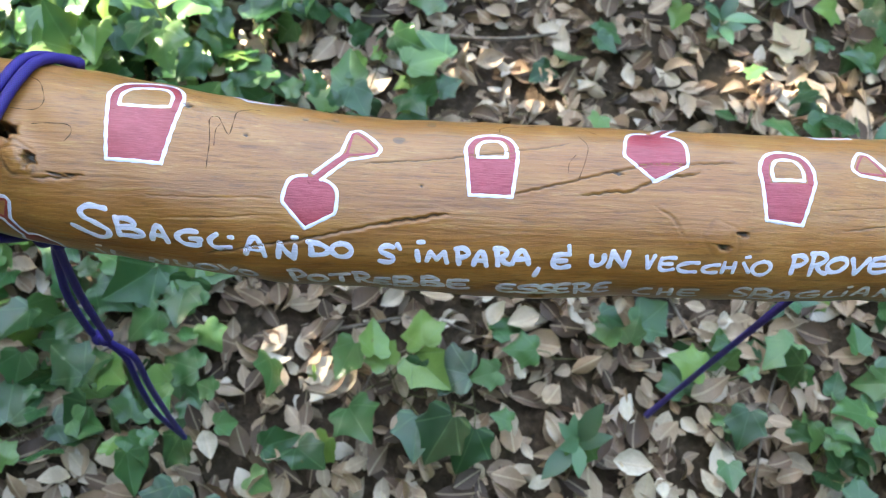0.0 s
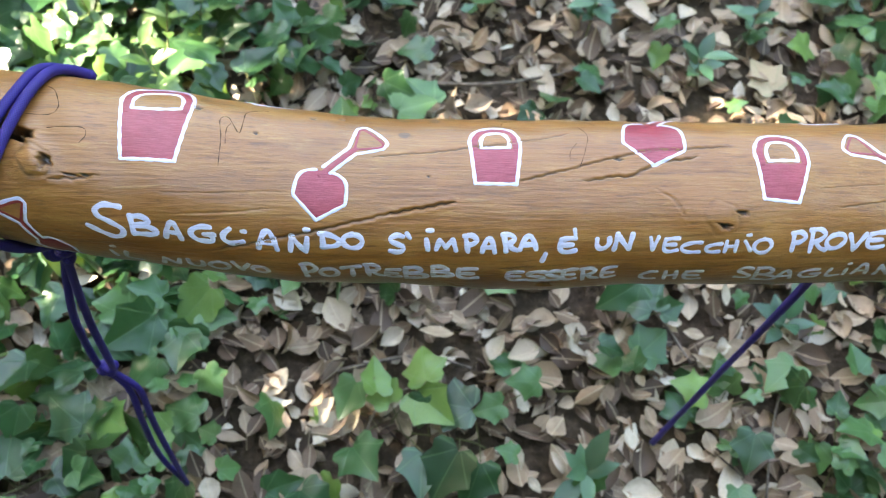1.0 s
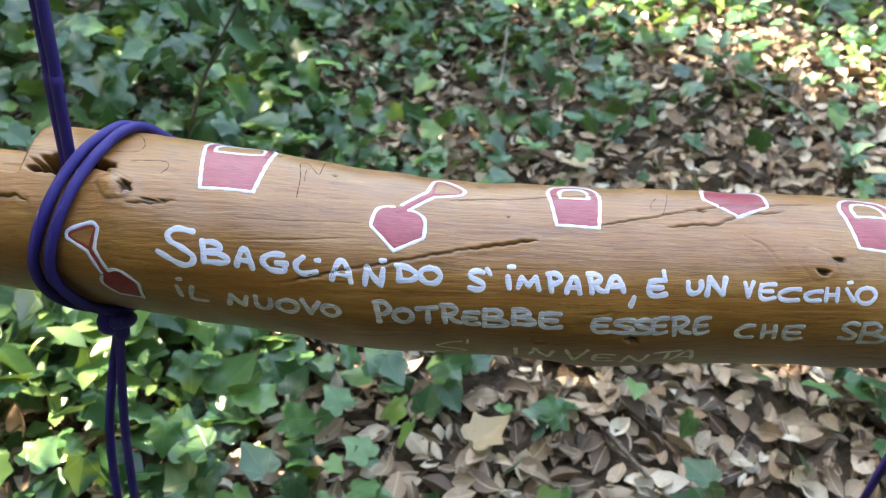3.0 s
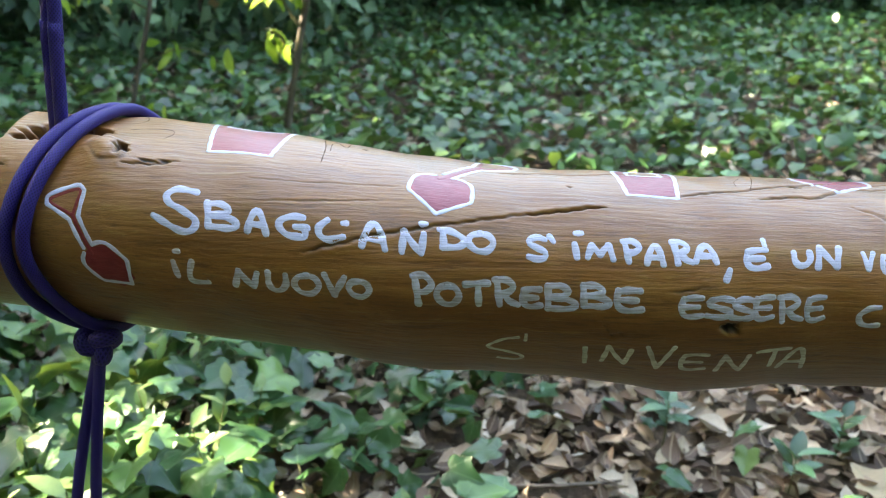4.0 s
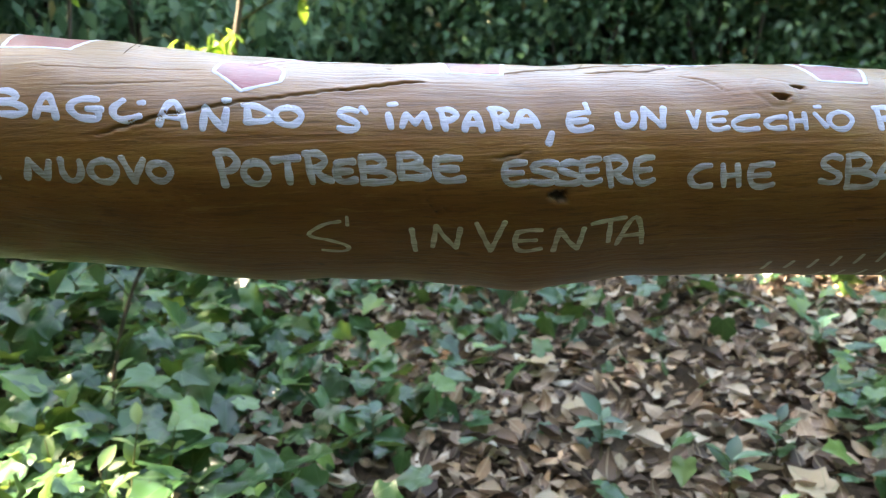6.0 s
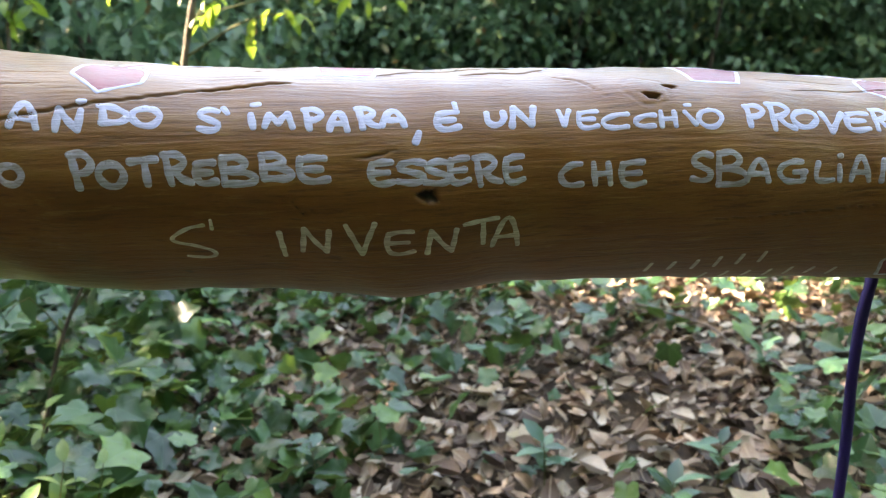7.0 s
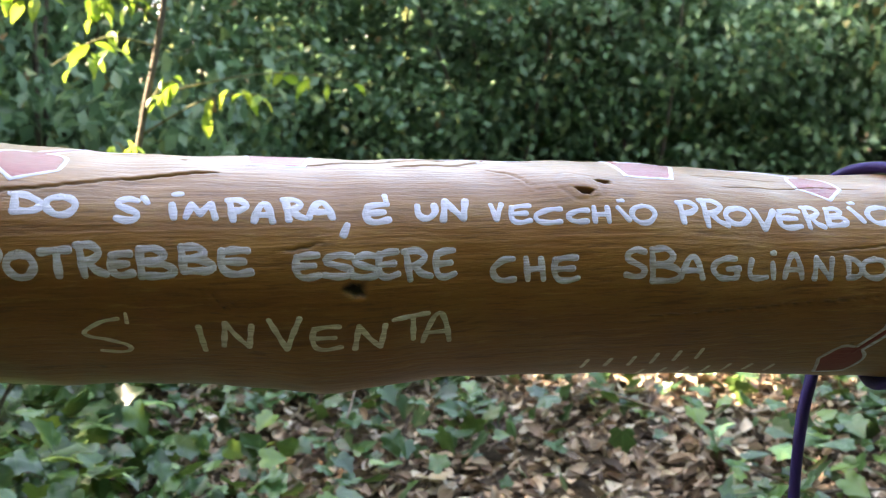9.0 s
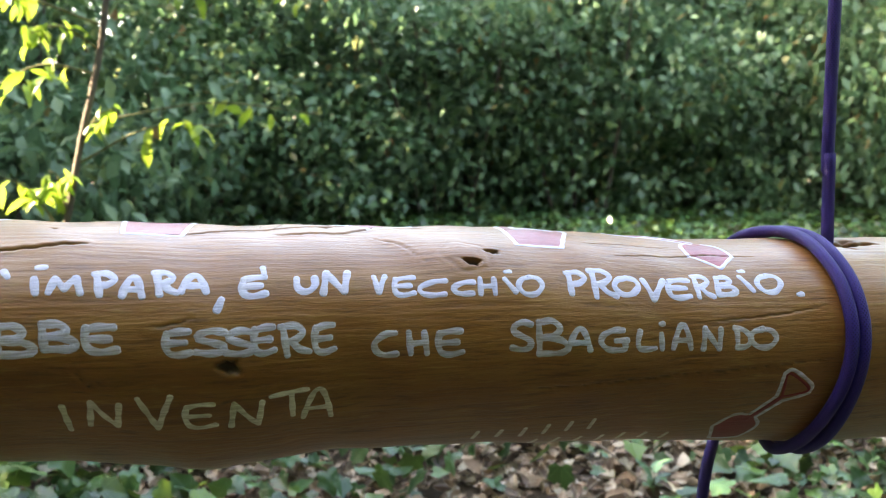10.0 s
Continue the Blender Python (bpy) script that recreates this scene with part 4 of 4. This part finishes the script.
def ivy_stuff(name, n, box, low, high, size0, size1, label, thin=0.10, far=False):
    for k in range(len(IVYS)):
        p = spread(n // len(IVYS), *box, clear=name.startswith("outer"))
        p = p[RNG.uniform(0, 1, len(p)) > bare(p[:, 0], p[:, 1]) * (1 - thin)]
        clump = 0.5 + 0.5 * np.sin(7 * p[:, 0] + 2.0 * np.sin(5 * p[:, 1])) * np.cos(6 * p[:, 1] + 1.0)
        p = p[RNG.uniform(0, 1, len(p)) < 0.35 + 0.65 * clump]
        if not name.startswith("outer"):
            p = p[np.abs(p[:, 0] - 0.08 * p[:, 1]) < 0.78 * p[:, 1] + 1.2]
        m = len(p)
        w = np.column_stack([p, heights(p) + RNG.uniform(low, high, m)])
        me = scatter(name, FAR_IVY if far else IVYS[k], w, RNG.uniform(0, 6.3, m), RNG.normal(-0.18, 0.5, m), RNG.normal(0, 0.45, m), RNG.uniform(size0, size1, m), IVY)
        tagged(new(name, me), label, "ivy", kind="stuff")


ivy_stuff("ivy_carpet", 8600, (-1.3, 1.9, 0.05, 2.3), 0.02, 0.080, 0.025, 0.060, "low green ivy growing through the leaf litter", 0.06)
ivy_stuff("far_ivy_carpet", 84000, (-6, 8, 2.2, 9.0), 0.02, 0.12, 0.03, 0.066, "dense dull green ivy covering the woodland floor", 0.3, True)
ivy_stuff("outer_ivy_carpet", 15000, (-6, 7, -4.5, 2.3), 0.01, 0.07, 0.05, 0.09, "loose green ivy round the clearing", 0.1, True)
ivy_stuff("left_ivy_bank", 1500, (-1.3, -0.25, 0.5, 2.4), 0.05, 0.17, 0.04, 0.085, "raised bank of green ivy leaves", 0.2)


def ivy_plant(x, y, count, reach, tall, size, rng, mats=None):
    """Trailing ivy: a stem with leaves on stalks."""
    plant = tagged(new("ivy_plant"), "small green ivy plant with lobed leaves on thin stalks", "ivy", "ivy plants by the log")
    plant.location = (x, y, lie(x, y))
    yaw = rng.uniform(0, 6.28)
    stem = [(-reach * math.cos(yaw) + reach * 2 * math.cos(yaw) * t + 0.015 * math.sin(9 * t), -reach * math.sin(yaw) + reach * 2 * math.sin(yaw) * t, 0.012 + 0.008 * math.sin(7 * t)) for t in np.linspace(0, 1, 9)]
    part("stem", tube("stem", smooth_path(stem, 0.012), 0.0014, STEM, 6, 0.0008), plant)
    for k in range(count):
        a = stem[rng.randrange(1, 8)]
        b = (a[0] + rng.uniform(-0.05, 0.05), a[1] + rng.uniform(-0.05, 0.05), rng.uniform(0.3, 1.0) * tall)
        mid = ((a[0] + b[0]) / 2, (a[1] + b[1]) / 2, b[2] * 0.65)
        leaf = part("leaf", IVY_MESH[rng.randrange(len(IVY_MESH))], plant)
        leaf.matrix_local = pose(*b, rng.gauss(-8, 20), rng.gauss(0, 18), rng.uniform(0, 360)) @ Matrix.Scale(size * rng.uniform(0.5, 0.98), 4)
        part("leaf_stalk", tube("leaf_stalk", smooth_path([a, mid, b], 0.012), 0.0008, STEM, 5), plant)


IVY_MESH = [mesh("leaf", v, f, IVY, True, uv) for v, f, uv in IVYS]
rng = random.Random(11)
for x, y, count, reach, tall, size in ((0.02, 0.28, 9, 0.10, 0.10, 0.075), (0.21, 0.33, 4, 0.06, 0.10, 0.078), (-0.30, 0.40, 8, 0.10, 0.08, 0.095), (-0.45, 0.22, 8, 0.10, 0.08, 0.08),
                                       (0.45, 0.30, 7, 0.09, 0.08, 0.07), (0.55, 0.18, 5, 0.08, 0.07, 0.06), (-0.12, 0.50, 6, 0.08, 0.07, 0.065), (0.33, 0.42, 5, 0.07, 0.09, 0.07),
                                       (-0.14, 0.76, 9, 0.10, 0.11, 0.08), (0.02, 0.70, 7, 0.10, 0.09, 0.07), (-0.42, 0.86, 10, 0.10, 0.16, 0.085), (-0.52, 0.70, 9, 0.10, 0.15, 0.085),
                                       (-0.35, 1.05, 10, 0.10, 0.15, 0.08), (-0.62, 0.95, 9, 0.10, 0.15, 0.08), (0.60, 0.70, 5, 0.08, 0.08, 0.06), (0.72, 0.45, 7, 0.1, 0.08, 0.065),
                                       (0.24, 0.78, 4, 0.07, 0.07, 0.06), (-0.25, 1.30, 9, 0.12, 0.13, 0.08), (0.05, 1.15, 8, 0.1, 0.1, 0.07), (0.80, 1.0, 6, 0.1, 0.09, 0.065)):
    ivy_plant(x, y, count, reach, tall, size, rng)


# ---- evergreen seedlings ----
SEED_LEAF = blade_template(0.48, 0.25, -0.25)
seed_mesh = mesh("leaf", SEED_LEAF[0], SEED_LEAF[1], GLOSSY, True, SEED_LEAF[2])


def seedling(x, y, tall, size, count, rng):
    plant = tagged(new("oak_seedling"), "small evergreen oak seedling with glossy dark leaves", "seedling", "evergreen seedlings")
    plant.location = (x, y, lie(x, y))
    part("stem", tube("stem", smooth_path([(0, 0, -0.01), (0.004, 0.002, tall * 0.5), (0.001, -0.003, tall)], 0.012), 0.0015, STEM, 6, 0.0008), plant)
    for k in range(count):
        z = tall * (0.45 + 0.55 * (k + 1) / count)
        leaf = part("leaf", seed_mesh, plant)
        leaf.matrix_local = pose(0.002, 0, z, rng.uniform(-5, 45), rng.gauss(0, 10), k * 137.5 + rng.uniform(-15, 15)) @ Matrix.Scale(size * rng.uniform(0.7, 1.15), 4)


for x, y, tall, size, count in ((0.22, 0.20, 0.10, 0.050, 7), (0.33, 0.97, 0.10, 0.050, 9), (0.49, 0.86, 0.08, 0.05, 8), (0.60, 0.95, 0.09, 0.05, 7), (0.52, 0.40, 0.07, 0.045, 6),
                                (0.68, 0.62, 0.09, 0.05, 7), (-0.02, 1.05, 0.10, 0.045, 7), (0.41, 1.55, 0.12, 0.05, 8), (0.85, 1.30, 0.10, 0.05, 8), (0.15, 0.62, 0.06, 0.04, 5), (0.70, 1.75, 0.12, 0.055, 8)):
    seedling(x, y, tall, size, count, rng)

# ---- young shoots in the sun ----
PALE = mat_leaf("pale_green_leaf", [(0.0, (0.10, 0.20, 0.05)), (0.6, (0.19, 0.30, 0.09)), (1.0, (0.30, 0.39, 0.13))], 0.38, 0.3, False)
pale_mesh = mesh("leaf", SEED_LEAF[0], SEED_LEAF[1], PALE, True, SEED_LEAF[2])


def young_shoot(x, y, tall, size, count, lean, rng):
    """An upright stem with pairs of small oval leaves."""
    plant = tagged(new("young_shoot"), "young leafy shoot with small pale green oval leaves", "seedling", "young shoots in the sun")
    plant.location = (x, y, lie(x, y))
    line = smooth_path([(0, 0, -0.01), (lean[0] * 0.3, lean[1] * 0.3, tall * 0.5), (lean[0], lean[1], tall)], 0.01)
    part("stem", tube("stem", line, 0.0014, STEM, 6, 0.0007), plant)
    for k in range(count):
        at = line[int((0.3 + 0.7 * (k // 2 * 2 + 1) / count) * (len(line) - 1)) if k < count - 1 else -1]
        leaf = part("leaf", pale_mesh, plant)
        leaf.matrix_local = pose(*at, rng.uniform(5, 45), rng.gauss(0, 12), (k % 2) * 180 + (k // 2) * 90 + rng.uniform(-25, 25)) @ Matrix.Scale(size * rng.uniform(0.75, 1.2), 4)


for k in range(26):
    x, y = (-0.60 + 0.30 * (k % 7) / 6 + rng.uniform(-0.03, 0.03), 0.66 + 0.34 * (k // 7) / 3 + rng.uniform(-0.04, 0.04))
    young_shoot(x, y, rng.uniform(0.09, 0.20), rng.uniform(0.032, 0.048), rng.randrange(7, 12), (rng.uniform(-0.03, 0.03), rng.uniform(-0.03, 0.03)), rng)

# ---- twigs ----
for pts, r in (([(0.24, 0.62, 0.035), (0.30, 0.52, 0.03), (0.36, 0.44, 0.03), (0.40, 0.36, 0.025)], 0.0035), ([(0.75, 1.75, 0.04), (0.84, 1.55, 0.05), (0.86, 1.38, 0.04), (0.92, 1.22, 0.03)], 0.004),
               ([(0.05, 0.85, 0.03), (0.16, 0.84, 0.04), (0.28, 0.87, 0.03)], 0.004), ([(0.20, 1.95, 0.06), (0.17, 1.70, 0.06), (0.13, 1.52, 0.05)], 0.004), ([(-0.08, 0.36, 0.03), (0.03, 0.38, 0.03), (0.10, 0.36, 0.03)], 0.003),
               ([(0.80, 1.02, 0.03), (0.95, 1.10, 0.05), (1.15, 1.12, 0.03)], 0.005), ([(-0.42, 0.30, 0.03), (-0.34, 0.34, 0.035), (-0.25, 0.36, 0.03)], 0.002), ([(0.45, 0.15, 0.03), (0.50, 0.30, 0.035), (0.58, 0.41, 0.03)], 0.0018),
               ([(-0.05, 0.25, 0.03), (-0.02, 0.31, 0.04), (0.05, 0.35, 0.03)], 0.0018), ([(0.62, 0.55, 0.03), (0.70, 0.66, 0.04), (0.72, 0.80, 0.03)], 0.002)):
    tagged(new("twig", tube("twig", smooth_path(pts, 0.015), r, TWIG, 7, r * 0.5, 0.25)), "thin dead grey-brown twig on the leaf litter", "twig", "fallen twigs")


# ---- saplings with yellow-green leaves ----
DROOP = blade_template(0.40, 0.3, -0.5)
droop_mesh = mesh("leaf", DROOP[0], DROOP[1], FRESH, True, DROOP[2])


def sapling(label, trunk, r, shoots, size, rng, leaf_mesh=droop_mesh):
    """A thin leaning stem with side shoots that carry drooping leaves. shoots: (start along the stem, end point, leaves)."""
    base = tagged(new("sapling"), label, "sapling", "saplings")
    line = smooth_path(trunk, 0.03)
    part("stem", tube("stem", line, r, BARK, 8, r * 0.45, 0.2), base)
    for s, end, count in shoots:
        a = line[int(s * (len(line) - 1))]
        mid = (a + np.array(end)) / 2 + (0, 0, 0.05)
        path = smooth_path([a, mid, end], 0.03)
        shoot = part("shoot", tube("shoot", path, r * 0.35, STEM, 6, r * 0.15), base)
        for k in range(count):
            p = path[int(len(path) * (0.45 + 0.55 * rng.random())) - 1]
            leaf = part("leaf", leaf_mesh, shoot)
            leaf.matrix_world = pose(*(p + np.array([rng.uniform(-0.03, 0.03) for _ in range(3)])), rng.uniform(-95, -35), rng.gauss(0, 25), rng.uniform(0, 360)) @ Matrix.Scale(size * rng.uniform(0.6, 1.15), 4)


sapling("thin leaning sapling with drooping yellow-green sunlit leaves", [(-0.52, 2.5, -0.02), (-0.45, 2.5, 0.35), (-0.38, 2.5, 0.68), (-0.29, 2.5, 1.08), (-0.24, 2.52, 1.7), (-0.30, 2.55, 2.4)], 0.012,
        [(0.28, (0.03, 2.45, 0.76), 9), (0.34, (0.34, 2.75, 0.80), 7), (0.22, (-0.44, 2.40, 0.63), 14), (0.45, (-0.75, 2.4, 1.08), 14), (0.5, (0.02, 2.5, 1.13), 12), (0.55, (0.30, 2.6, 1.14), 10),
         (0.15, (-0.52, 2.3, 0.47), 9), (0.62, (-0.55, 2.3, 1.2), 14), (0.7, (-0.1, 2.6, 1.5), 16), (0.4, (-0.62, 2.5, 0.85), 12), (0.42, (-0.50, 2.45, 1.0), 14), (0.2, (-0.60, 2.45, 0.62), 14), (0.5, (-0.68, 2.35, 1.0), 14), (0.3, (-0.26, 2.45, 0.80), 8)], 0.075, rng)
sapling("low leafy sapling with pale green leaves beside the ivy bank", [(-0.85, 1.9, -0.02), (-0.78, 1.92, 0.3), (-0.70, 1.95, 0.62), (-0.68, 2.0, 0.95)], 0.008,
        [(0.3, (-0.62, 1.8, 0.30), 8), (0.45, (-0.52, 1.85, 0.45), 8), (0.6, (-0.9, 1.8, 0.6), 9), (0.8, (-0.6, 1.9, 0.78), 9), (0.9, (-0.8, 2.0, 0.95), 8)], 0.06, rng)
sapling("low shoot with dark hanging leaves", [(-0.50, 1.25, -0.02), (-0.44, 1.25, 0.2), (-0.36, 1.27, 0.36), (-0.30, 1.3, 0.44)], 0.005,
        [(0.6, (-0.24, 1.28, 0.36), 5), (0.9, (-0.31, 1.24, 0.40), 5), (0.8, (-0.42, 1.24, 0.38), 6), (0.5, (-0.50, 1.2, 0.28), 5)], 0.075, rng, mesh("leaf", DROOP[0], DROOP[1], GLOSSY, True, DROOP[2]))


# ---- shrubs and trees ----
BUSH_LEAF = ([(0, 0, 0), (0.30, 0.45, 0.08), (0, 1, -0.06), (-0.30, 0.45, 0.08)], [(0, 1, 2), (0, 2, 3)], [(0.5, 0), (0.80, 0.45), (0.5, 1), (0.20, 0.45)])


def crown(name, lobes, n, size0, size1, seed, material, core=0.35, sprig=14, loose=0.13, gaps=()):
    """Sprigs of leaves through the outer parts of several uneven lobes: (x, y, z, rx, ry, rz)."""
    g = np.random.default_rng(seed)
    pts = []
    for x, y, z, rx, ry, rz in lobes:
        m = max(3, int(n / sprig * rx * rz / sum(q[3] * q[5] for q in lobes)))
        d = g.normal(0, 1, (m, 3))
        d /= np.linalg.norm(d, axis=1)[:, None]
        c = np.array((x, y, z)) + d * (g.uniform(core, 1.0, m) ** 0.5)[:, None] * np.array((rx, ry, rz))
        pts.append(np.repeat(c, sprig, 0) + g.normal(0, loose, (m * sprig, 3)) * (1, 1, 0.8))
    p = np.vstack(pts)
    p = p[p[:, 2] > 0.03]
    for spot, wide in gaps:
        v = p - np.array(spot)
        v = v - np.outer(v @ np.array(SUN_DIR), np.array(SUN_DIR))
        p = p[np.linalg.norm(v, axis=1) > wide]
    m = len(p)
    return scatter(name, BUSH_LEAF, p, g.uniform(0, 6.3, m), g.normal(-0.5, 0.5, m), g.normal(0, 0.5, m), g.uniform(size0, size1, m), material)


def shrub(x, y, high, wide, seed, n=10500, size=(0.06, 0.115), label="dense dark green evergreen shrub at the wood's edge"):
    g = random.Random(seed)
    base = tagged(new("shrub"), label, "shrub", "shrubs of the woodland edge")
    base.location = (x, y, 0)
    lobes = [(g.uniform(-0.5, 0.5) * wide, g.uniform(-0.35, 0.35) * wide, high * q, wide * g.uniform(0.42, 0.68), wide * g.uniform(0.35, 0.5), high * g.uniform(0.14, 0.22)) for q in (0.07, 0.16, 0.28, 0.40, 0.52, 0.64, 0.76, 0.86)]
    part("crown", crown("crown", lobes, n, *size, seed, BUSH), base)
    for k in range(4):
        a, b = g.uniform(-0.15, 0.15) * wide, g.uniform(-0.15, 0.15) * wide
        part("stem", tube("stem", smooth_path([(a, b, -0.03), (a * 2, b * 2, high * 0.4), (a * 3.5 + g.uniform(-.2, .2), b * 3, high * 0.8)], 0.08), 0.018, BARK, 7, 0.006, 0.2), base)
    return base


g = random.Random(5)
front = [shrub(-2.4, 6.3, 2.3, 1.7, 21), shrub(-0.4, 6.7, 2.5, 1.8, 22), shrub(1.7, 7.0, 2.2, 1.8, 23), shrub(3.8, 7.6, 2.5, 1.9, 24)]
far = [shrub(-1.6, 8.6, 3.0, 2.3, 25, 3600, (0.15, 0.27), "large dark shrub deep in the wood"), shrub(1.4, 9.0, 2.9, 2.4, 26, 3600, (0.15, 0.27), "large dark shrub deep in the wood")]
for k, (x, y) in enumerate(((-4.2, 5.6), (5.6, 7.0), (7.4, 6.6), (-1.5, 5.2), (-3.1, 4.4), (2.8, 8.0), (0.6, 7.9), (9.8, 6.6), (-5.3, 3.4), (4.7, 7.9), (3.0, 6.9))):
    other = copy_thing(front[k % 4], pose(x, y, 0, 0, 0, g.uniform(0, 360)))
    other.scale = (1, 1, 1.3 if x < -1 and y > 4 else 1.5 if x > 5 else 1.1)
front[0].scale, front[3].scale = (1, 1, 1.25), (1, 1, 1.1)
# deep shrubs, then an unseen ring added to shut out low sky light
for k, (x, y) in enumerate(((4.4, 9.4), (5.8, 9.5), (7.2, 9.6), (10.0, 9.0), (-4.4, 8.0), (-6.6, 6.2), (0.0, 10.6), (3.0, 11.0), (6.0, 11.4), (12.0, 6.4), (-7.4, 3.4), (-5, -4.6), (-2.8, -5.2), (-0.6, -5.0), (1.6, -5.4), (3.8, -5.0), (6.0, -4.2), (7.6, -2.2), (9.0, 0.4), (9.8, 3.2), (-6.4, -2.4), (-7.0, 0.4), (-1.7, -4.2), (2.7, -4.2), (6.4, -1.4), (7.8, 2.2), (8.6, 4.0), (9.2, 5.2))):
    tall = copy_thing(far[k % 2], pose(x, y, 0, 0, 0, g.uniform(0, 360)))
    tall.scale = (1, 1, 1.0 if x < -6.9 else 1.7 if y < 1 or x > 7.5 or (x > 2 and y > 9) else 1.1)

# two unseen shrubs added behind the camera to darken the log's front and underside
for x, y, turn in ((-0.6, -2.6, 40), (1.3, -2.7, 200)):
    copy_thing(front[0], pose(x, y, 0, 0, 0, turn))


def tree(x, y, high, lean, lobes, n, seed, label, limbs=(), size=(0.07, 0.12), gaps=()):
    base = tagged(new("tree"), label, "tree", "woodland trees")
    base.location = (x, y, 0)
    part("trunk", tube("trunk", smooth_path([(0, 0, -0.1), (lean[0] * 0.2, lean[1] * 0.2, high * 0.35), (lean[0] * 0.6, lean[1] * 0.6, high * 0.7), (lean[0], lean[1], high)], 0.15), 0.16, BARK, 12, 0.05, 0.15), base)
    for path, r in limbs:
        part("limb", tube("limb", smooth_path(path, 0.1), r, BARK, 9, r * 0.35, 0.15), base)
    gaps = [((p[0] - x, p[1] - y, p[2]), w) for p, w in gaps]
    part("crown", crown("crown", lobes, n, *size, seed, BUSH, 0.1, 14, 0.16, gaps), base)


# openings cut in the added crowns to place sun on ivy bank, sapling and shrubs
GAPS = [((-0.42, 0.78, 0.1), 0.12), ((-0.33, 0.90, 0.1), 0.115), ((-0.26, 0.75, 0.1), 0.09), ((-0.52, 0.59, 0.1), 0.17), ((-0.45, 0.48, 0.1), 0.08), ((-0.38, 0.62, 0.1), 0.10), ((-0.49, 0.38, 0.1), 0.08), ((-0.8, 1.85, 0.1), 0.14), ((-0.50, 2.45, 0.85), 0.24), ((-0.50, 0.44, 0.1), 0.09), ((-0.46, 2.45, 0.60), 0.20), ((-0.64, 2.4, 1.15), 0.28), ((-1.6, 5.2, 1.6), 0.9), ((-0.6, 6.0, 1.8), 0.9), ((-1.0, 5.6, 1.0), 0.7)]
q = random.Random(9)
# trees added outside the view as a screen against sun and side light
for k, (x, y) in enumerate(((-6.0, -5.2), (-6.4, -2.6), (-6.0, -0.1), (-6.3, 3.3), (-6.5, 1.6), (-5.9, 5.2), (-6.3, 7.3), (-6.1, 9.4), (-3.4, 9.6), (7.8, 4.2))):
    lobes = [(q.uniform(-0.5, 0.5), q.uniform(-0.6, 0.6), z, q.uniform(0.8, 1.2), q.uniform(1.2, 1.7), q.uniform(0.8, 1.1)) for z in (1.4, 2.4, 3.4, 4.4, 5.4, 6.4, 7.2) + ((8.2, 9.2) if y > 4 else ())]
    tree(x, y, 7.0, (q.uniform(-0.4, 0.4), q.uniform(-0.5, 0.5)), lobes, 6800, 60 + k, "tall leafy tree added beside the clearing to block sun and sky light", size=(0.16, 0.28), gaps=GAPS)

# unseen crown added behind the camera to hold back sky light; limbs meet the cords
behind = [(x, y, z, 1.5, 1.4, 0.8) for x, y, z in ((-2.6, -2.2, 4.6), (-0.6, -2.8, 4.9), (1.6, -2.4, 4.7), (3.6, -2.0, 4.9), (-3.0, -4.4, 4.2), (-0.8, -4.8, 4.6), (1.4, -4.6, 4.4), (3.6, -4.4, 4.6), (5.6, -2.6, 4.6), (-2.6, 0.9, 5.0), (-3.8, -0.6, 4.8))]
tree(0.9, -3.6, 5.2, (0.0, 1.2), [(a - 0.9, b + 3.6, c, d, e, f) for a, b, c, d, e, f in behind], 20000, 32, "unseen broad tree added against sky light, with low limbs for the cords",
     [([(0.0, 0.5, 2.2), (-0.3, 1.8, 2.9), (-0.75, 3.84, 3.30), (-1.0, 4.6, 3.4)], 0.06), ([(0.0, 0.5, 2.3), (0.1, 2.2, 3.0), (-0.45, 3.84, 3.32), (-0.5, 4.5, 3.5)], 0.055)], gaps=GAPS, size=(0.15, 0.25))
